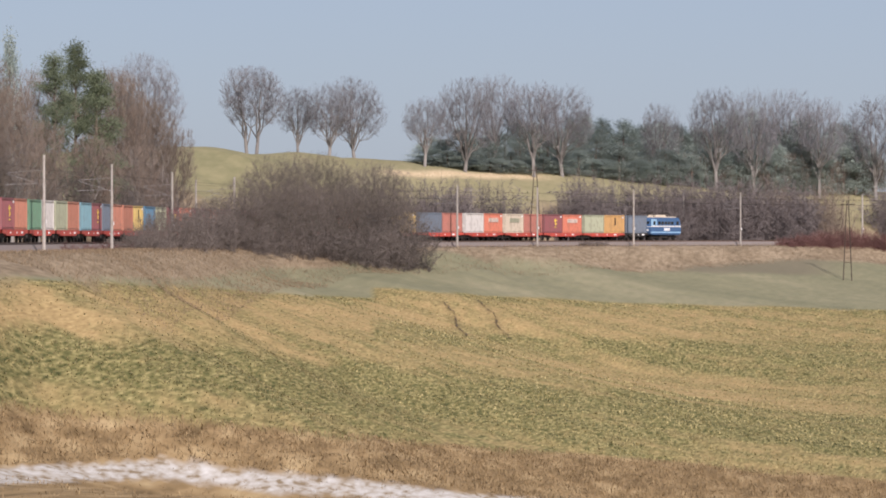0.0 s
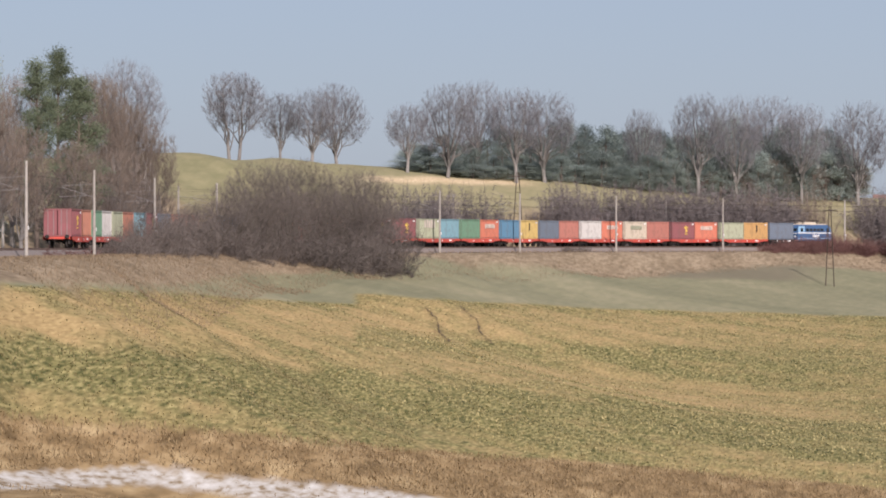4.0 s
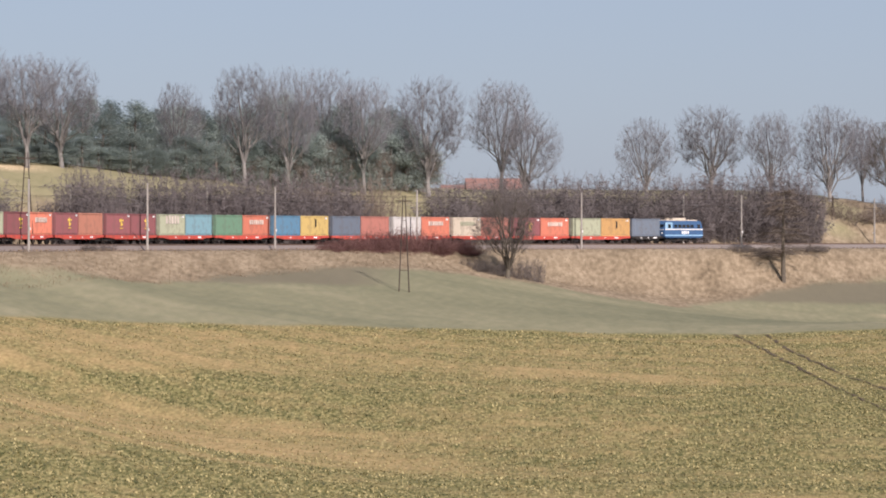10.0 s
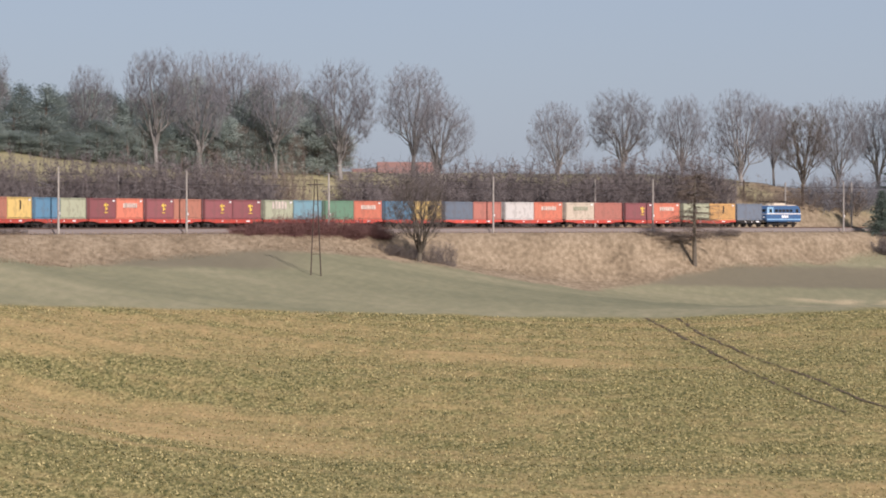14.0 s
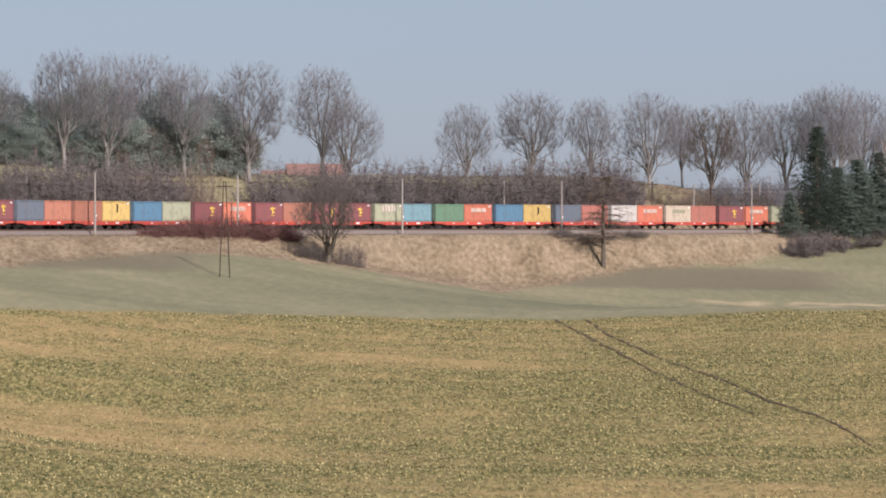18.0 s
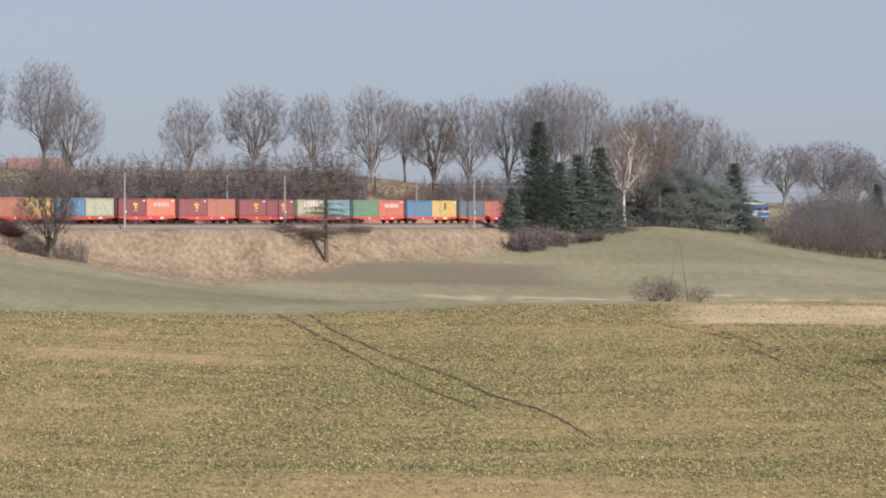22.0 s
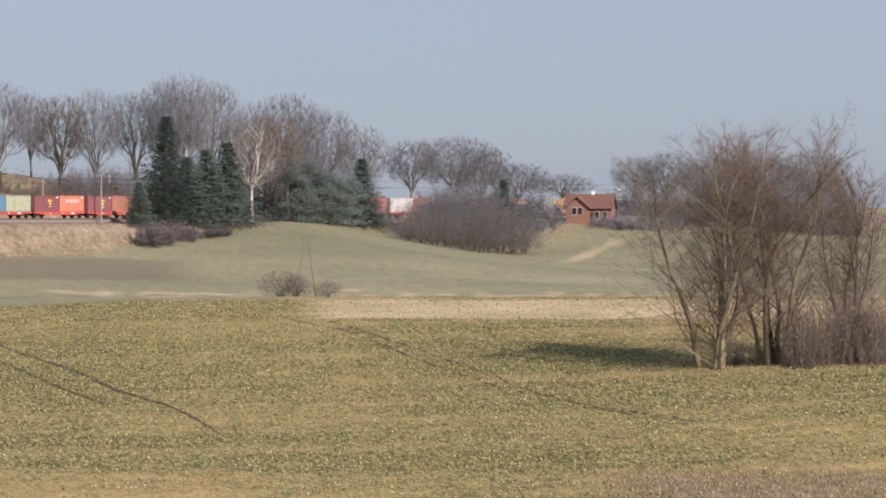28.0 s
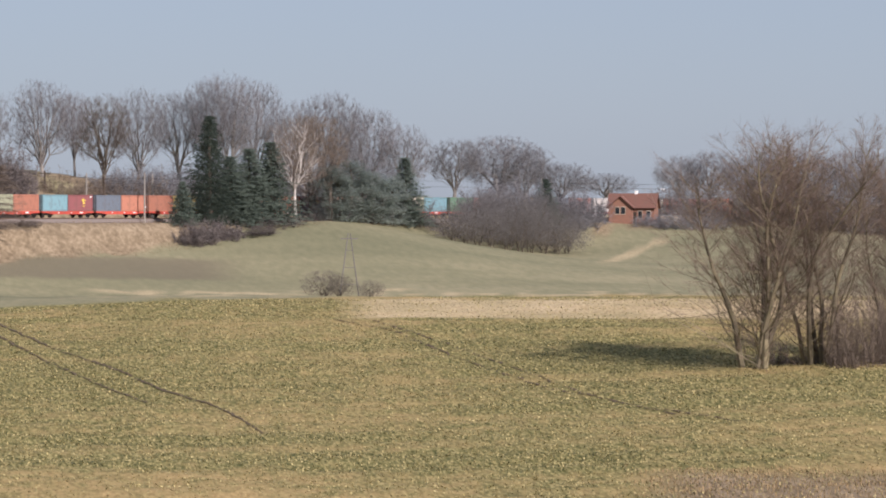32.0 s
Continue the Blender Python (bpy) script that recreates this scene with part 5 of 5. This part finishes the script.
BROWN = "leafless dark brown thicket beyond the railway"
hedge("bush_hedge", -1385, -1175, 15, -142, 100, lambda u: rail_r(u) + 14, BROWN, "hedge beyond the line", 4)
hedge("bush_hedge", -1045, -560, 15, -146, 100, lambda u: rail_r(u) + 15, BROWN, "hedge beyond the line", 5)
hedge("bush_brown", -640, -480, 30, -150, 80, lambda u: rail_r(u) + 18, "leafless light brown thicket beyond the railway", "hedge beyond the line", 20)
hedge("bush_hedge", -365, 75, 15, -140, 100, lambda u: rail_r(u) + 16, BROWN, "hedge beyond the line", 4)
hedge("bush_hedge", 85, 245, 14, -152, 95, lambda u: rail_r(u) + 16, BROWN, "hedge beyond the line", 3)
hedge("bush_brown", 330, 480, 45, -110, 70, lambda u: rail_r(u) + 22, "leafless light brown thicket beyond the railway", "hedge beyond the line", 15)
hedge("bush_grey", 420, 900, 38, -130, 100, lambda u: rail_r(u) + 25, "leafless grey brush behind the railway", "brush behind the line", 25)
for row, gap in enumerate((-20, -30)):
    u = 1010 + 12 * row
    while u < 1232:
        top = float(np.interp(u, (1010, 1060, 1120, 1180, 1232), (-58, -84, -96, -90, -52))) + 30 * row + rnd.uniform(-8, 8)
        tree("thicket_far", u, top, rnd.uniform(75, 105), rail_r(u) + gap, "dense grey leafless thicket at the field edge", "thicket at the field edge")
        u += 24 * rnd.uniform(0.75, 1.25)
hedge("bush_grey", 1060, 1275, 24, lambda u: float(np.interp(u, (1060, 1100, 1200, 1275), (-75, -105, -100, -70))), 95, lambda u: rail_r(u) - 9, "leafless grey brush before the railway", "brush on the bank", 14)
hedge("bush_grey", 770, 950, 26, -75, 80, lambda u: rail_r(u) - 8, "leafless grey brush before the railway", "brush on the bank", 12)
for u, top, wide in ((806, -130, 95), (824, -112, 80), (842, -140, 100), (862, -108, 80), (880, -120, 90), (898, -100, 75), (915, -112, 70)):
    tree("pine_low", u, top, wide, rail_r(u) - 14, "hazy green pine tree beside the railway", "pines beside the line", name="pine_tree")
hedge("bush_hedge", 550, 730, 24, -34, 62, lambda u: rail_r(u) - 22, "low grey brush on the railway bank", "brush on the bank", 8)
hedge("bush_far", 1400, 1800, 36, -100, 90, lambda u: rail_r(u) - 10, "low dark brush beside the railway", "brush on the bank", 12)
# the big thicket before the line
hedge("bush_dark", -1745, -1395, 19, lambda u: float(np.interp(u, (-1745, -1600, -1395), (-70, -62, -85))), 90, lambda u: rail_r_back(u) - 22, "low dark leafless brush at the foot of a thicket", "brush on the bank", 10, True)
for row, (gap, drop) in enumerate(((-14, 0), (-20, 50))):
    u = -1800 + 18 * row
    while u < -1392:
        top = float(np.interp(u, (-1800, -1740, -1690, -1600, -1500, -1396), (-122, -160, -206, -215, -206, -188))) + drop + rnd.uniform(-12, 12)
        tree_back(("thicket", "thicket_b")[rnd.randrange(2)], u, 0, top, rnd.uniform(85, 125), rail_r_back(u) + gap, "tall dark leafless thicket tree before the railway", "thicket before the line")
        u += 30 * rnd.uniform(0.75, 1.25)
hedge("bush_dark", -1965, -1790, 22, lambda u: float(np.interp(u, (-1965, -1900, -1850, -1790), (-60, -95, -105, -120))), 90, lambda u: rail_r_back(u) - 24, "low dark leafless brush on the railway bank", "brush on the bank", 14, True)
hedge("bush_red", -2100, -1960, 40, -8, 70, lambda u: rail_r_back(u) - 15, "low reddish brush on the railway bank", "brush on the bank", 6, True)
# red stems, dark tree and brush on the bank
hedge("bush_red", -590, -325, 11, lambda u: -62 + 22 * abs((u + 460) / 130) ** 2, 60, lambda u: rail_r(u) - 12, "low dense dark red brush on the bank", "red brush on the bank", 4)
tree("dark", -270, -138, 105, 462, "dark leafless tree on the railway bank", "trees on the bank")
hedge("bush_dark", -330, -215, 26, -10, 60, lambda u: rail_r(u) - 22, "dark leafless brush at the foot of a tree", "brush on the bank", 6)
tree("larch", 217, -135, 105, 516, "dark bare larch with level drooping branches on the bank", "trees on the bank")
hedge("bush_dark", 140, 290, 26, -14, 55, lambda u: rail_r(u) - 12, "grey leafless brush on the bank", "brush on the bank", 6)
hedge("bush_dark", -1010, -960, 20, -25, 40, lambda u: rail_r(u) - 8, "dark leafless brush on the bank", "brush on the bank", 5)
hedge("bush_hedge", 700, 1000, 22, -42, 50, lambda u: rail_r(u) - 10, "low brown brush at the top of the field", "brush on the bank", 8)
for kind, u, top, wide in (("thicket", 795, 50, 80), ("thicket_b", 822, 60, 55), ("thicket", 876, 68, 52)):
    tree(kind, u, top, wide, 425, "low round leafless bush in the field", "bushes in the field", category="shrub", name="shrub")

# spruces and birch beside the line
for kind, u, top, wide in (("spruce_a", 592, -224, 106), ("spruce_b", 545, -108, 58), ("spruce_b", 662, -166, 116), ("spruce_a", 630, -152, 102), ("spruce_b", 700, -178, 110), ("spruce_a", 938, -150, 92), ("spruce_b", 1186, -112, 66)):
    tree(kind, u, top, wide, rail_r(u) - 13, "dark green spruce tree beside the railway", "spruces beside the line", name="spruce_tree")
tree("birch", 744, -215, 105, rail_r(744) - 16, "white-stemmed leafless birch among spruces", "trees beside the line")
tree("warm", 775, -220, 120, rail_r(775) - 8, "leafless tree with reddish brown twigs behind a birch", "trees beside the line")

# near clump at the edge of the crop
for u, top, wide, r, turn in ((1562, -194, 300, 318, 20), (1664, -200, 270, 320, 80), (1800, -130, 200, 326, 130)):
    tree("clump_b" if u == 1664 else "clump", u, top, wide, r, "leafless multi-stemmed tree with reddish twigs at the field edge", "clump at the field edge", turn=turn)
hedge("bush_dark", 1590, 1690, 30, 190, 60, lambda u: 323, "low dark brambles under the trees", "brambles under the clump", 12)
hedge("bush_brown", 1712, 1870, 18, 98, 80, lambda u: 320, "tall brown leafless brush at the field edge", "brambles under the clump", 14)
hedge("bush_far", 1228, 1262, 22, -42, 70, lambda u: 652, "dark leafless brush beside a brick house", "brush by the house", 8)
hedge("bush_grey", 1365, 1500, 30, -52, 70, lambda u: 648, "low grey brush beside a brick house", "brush by the house", 8)


# ---- poles, house ----
def timber_pole(u, r, top, label):
    x, y, z = spot(u, top, r)
    foot = ground_z(x, y) - 0.4
    height = z - foot
    root = new("timber_pole")
    root.matrix_basis = pose(x, y, foot)
    st = Sticks()
    st.tube((0, 0, 0), (0, 0, height), 0.2, 0.14, 8)
    part("pole", st.mesh("pole", TIMBER), root)
    part("crossarm", boxes((-0.9, 0.9, -0.06, 0.06, height - 0.5, height - 0.36)), root, mat=TIMBER)
    return tagged(root, label, "pole")


timber_pole(303, 572, -124, "dark timber telegraph pole above the cutting")
timber_pole(406, 578, -114, "dark timber telegraph pole above the cutting")


def a_frame(u, r, height, spread, mat, label):
    """Two legs that meet under a crossarm, with braces."""
    x, y, _ = spot(u, 0, r)
    root = new("power_pole")
    root.matrix_basis = pose(x, y, ground_z(x, y) - 0.4, 0, 0, -math.degrees(u / F))
    for s in (-1, 1):
        st = Sticks()
        st.tube((s * spread / 2, 0, 0), (s * 0.12, 0, height), 0.075, 0.055, 6)
        part("leg", st.mesh("leg", mat), root)
    part("crossarm", boxes((-1.0, 1.0, -0.06, 0.06, height - 0.7, height - 0.58)), root, mat=mat)
    for k in (0.25, 0.5, 0.75):
        w = spread / 2 * (1 - k) + 0.1
        st = Sticks()
        st.tube((-w, 0, height * k), (w, 0, height * k), 0.04, 0.04)
        part("brace", st.mesh("brace", mat), root)
    return tagged(root, label, "pole")


a_frame(-1118, 392, 11.0, 1.6, TIMBER, "dark timber A-shaped power pole beside the railway")
a_frame(-453, 420, 11.5, 1.2, TIMBER, "dark latticed power pole in the field")
a_frame(839, 425, 8.0, 2.4, POLE_GREY, "grey A-shaped power pole among field bushes")


def house():
    """A small brick house with a cross gable."""
    root = new("brick_house")
    L, W, H, R = 8.2, 5.2, 3.0, 5.3
    bm = bmesh.new()

    def prism(x0, x1, y0, y1, z, ridge, axis):
        if axis == "x":
            pts = [(x0, y0, -2.5), (x0, y1, -2.5), (x0, y1, z), (x0, (y0 + y1) / 2, ridge), (x0, y0, z)]
            other = [(x1, b, c) for a, b, c in pts]
        else:
            pts = [(x0, y0, -2.5), (x1, y0, -2.5), (x1, y0, z), ((x0 + x1) / 2, y0, ridge), (x0, y0, z)]
            other = [(a, y1, c) for a, b, c in pts]
        p = [bm.verts.new(q) for q in pts]
        o = [bm.verts.new(q) for q in other]
        bm.faces.new(p)
        bm.faces.new(o[::-1])
        for i in range(5):
            bm.faces.new((p[i], o[i], o[(i + 1) % 5], p[(i + 1) % 5]))

    prism(-L / 2, L / 2, -W / 2, W / 2, H, R - 0.1, "x")
    prism(-L / 2 + 0.2, -L / 2 + 4.4, -W / 2 - 1.6, 0, H, R - 0.6, "y")
    bmesh.ops.recalc_face_normals(bm, faces=bm.faces[:])
    part("wall", bm, root, "red brick walls", BRICK)

    def slope(a, b, c, d, name="roof"):
        bm = bmesh.new()
        n = (Vector(b) - Vector(a)).cross(Vector(d) - Vector(a)).normalized() * 0.14
        lo = [bm.verts.new(q) for q in (a, b, c, d)]
        hi = [bm.verts.new(Vector(q) + n) for q in (a, b, c, d)]
        bm.faces.new(lo[::-1])
        bm.faces.new(hi)
        for i in range(4):
            j = (i + 1) % 4
            bm.faces.new((lo[i], lo[j], hi[j], hi[i]))
        part(name, bm, root, "brown tiled roof slope", TILE)

    e = 0.4
    k = (R - H) / (W / 2)
    slope((-L / 2 - e, -W / 2 - e, H - k * e), (L / 2 + e, -W / 2 - e, H - k * e), (L / 2 + e, 0, R), (-L / 2 - e, 0, R))
    slope((L / 2 + e, W / 2 + e, H - k * e), (-L / 2 - e, W / 2 + e, H - k * e), (-L / 2 - e, 0, R), (L / 2 + e, 0, R))
    cx, hw = -L / 2 + 2.3, 2.1
    kk = (R - 0.5 - H) / hw
    slope((cx - hw - e, 0.2, H - kk * e), (cx - hw - e, -W / 2 - 2.0, H - kk * e), (cx, -W / 2 - 2.0, R - 0.5), (cx, 0.2, R - 0.5))
    slope((cx + hw + e, -W / 2 - 2.0, H - kk * e), (cx + hw + e, 0.2, H - kk * e), (cx, 0.2, R - 0.5), (cx, -W / 2 - 2.0, R - 0.5))
    ch = part("chimney", boxes((0.2, 0.75, -0.25, 0.3, R - 0.6, R + 0.6), bevel=0.03), root, "pale rendered chimney", WHITE)
    for x0, x1, y, z0, z1 in ((cx - 0.9, cx - 0.15, -W / 2 - 1.6, 1.7, 2.9), (cx + 0.15, cx + 0.9, -W / 2 - 1.6, 1.7, 2.9), (1.2, 1.9, -W / 2, 1.0, 2.2), (2.7, 3.4, -W / 2, 1.0, 2.2)):
        w = part("window", boxes((x0 - 0.06, x1 + 0.06, y - 0.06, y + 0.02, z0 - 0.1, z1 + 0.1)), root, "pale framed window", PAINTS["cream"])
        part("pane", boxes((x0, x1, y - 0.08, y - 0.05, z0, z1)), w, "dark glass pane", GLASS)
    d = part("door", boxes((0.0, 0.9, -W / 2 - 0.05, -W / 2 + 0.02, 0, 2.05)), root, "brown entrance door", TIMBER)
    return root


x, y, z = spot(1342, -31, 655)
h = house()
h.matrix_basis = pose(x, y, z, 0, 0, -20)
tagged(h, "small red brick house with a brown tiled cross gable roof", "house")

# ochre shed and lamp post by the house
x, y, _ = spot(1408, 0, 660)
shed = new("shed")
shed.matrix_basis = pose(x, y, ground_z(x, y) - 0.1, 0, 0, -12)
part("wall", boxes((-1.9, 1.9, -1.6, 1.6, -1.5, 1.7)), shed, "ochre rendered wall", PAINTS["cream"])
part("roof", boxes((-2.1, 2.1, -1.8, 1.8, 1.7, 1.88), bevel=0.03), shed, "flat grey roof", STEEL)
part("door", boxes((-0.5, 0.5, -1.64, -1.59, -0.2, 1.6)), shed, "grey shed door", PAINTS["grey"])
tagged(shed, "low ochre shed with a flat roof beside the house", "shed")
x, y, _ = spot(1404, 0, 668)
lamp = new("street_lamp")
lamp.matrix_basis = pose(x, y, ground_z(x, y) - 0.2)
st = Sticks()
st.tube((0, 0, 0), (0, 0, 5.8), 0.09, 0.06, 8)
st.tube((0, 0, 5.8), (-0.9, 0, 6.1), 0.05, 0.04, 6)
part("pole", st.mesh("pole", STEEL), lamp)
part("lantern", boxes((-1.5, -0.8, -0.16, 0.16, 6.02, 6.2), bevel=0.04), lamp, "pale lamp head", WHITE)
tagged(lamp, "grey street lamp beside the brick house", "street lamp")


def farmhouse(u, r, length, wide, eaves, ridge, wall, roof, label):
    """A plain far house with a pitched roof, half hidden by the hill."""
    x, y, _ = spot(u, 0, r)
    root = new("farmhouse")
    root.matrix_basis = pose(x, y, ground_z(x, y) - 2.2, 0, 0, 8)
    part("wall", boxes((-length / 2, length / 2, -wide / 2, wide / 2, -0.5, eaves)), root, mat=wall)
    for s in (-1, 1):
        bm = bmesh.new()
        p = [(-length / 2 - 0.4, s * (wide / 2 + 0.4), eaves - 0.2), (length / 2 + 0.4, s * (wide / 2 + 0.4), eaves - 0.2), (length / 2 + 0.4, 0, ridge), (-length / 2 - 0.4, 0, ridge)]
        lo = [bm.verts.new(q) for q in p]
        hi = [bm.verts.new((a, b, c + 0.15)) for a, b, c in p]
        bm.faces.new(lo)
        bm.faces.new(hi[::-1])
        for i in range(4):
            j = (i + 1) % 4
            bm.faces.new((lo[i], lo[j], hi[j], hi[i]))
        bmesh.ops.recalc_face_normals(bm, faces=bm.faces[:])
        part("roof", bm, root, mat=roof)
    for s in (-1, 1):
        bm = bmesh.new()
        bm.faces.new([bm.verts.new((s * length / 2, a, b)) for a, b in ((-wide / 2, eaves), (wide / 2, eaves), (0, ridge - 0.1))])
        part("gable", bm, root, mat=wall)
    for k in (-0.3, 0.0, 0.3):
        part("window", boxes((k * length - 0.4, k * length + 0.4, -wide / 2 - 0.04, -wide / 2 + 0.01, 1.0, 2.2)), root, "dark window", GLASS)
    return tagged(root, label, "house")


farmhouse(-290, 575, 9.0, 6.5, 1.7, 4.4, PAINTS["rust"], TILE_RED, "far red-roofed farmhouse behind the hill crest")
farmhouse(-352, 590, 6.0, 6.0, 2.0, 4.6, PAINTS["rust"], TILE_RED, "far red-roofed barn behind the hill crest")
farmhouse(-206, 600, 2.6, 2.6, 1.2, 2.2, WHITE, TILE_RED, "far small white house behind the hill crest")

motions()
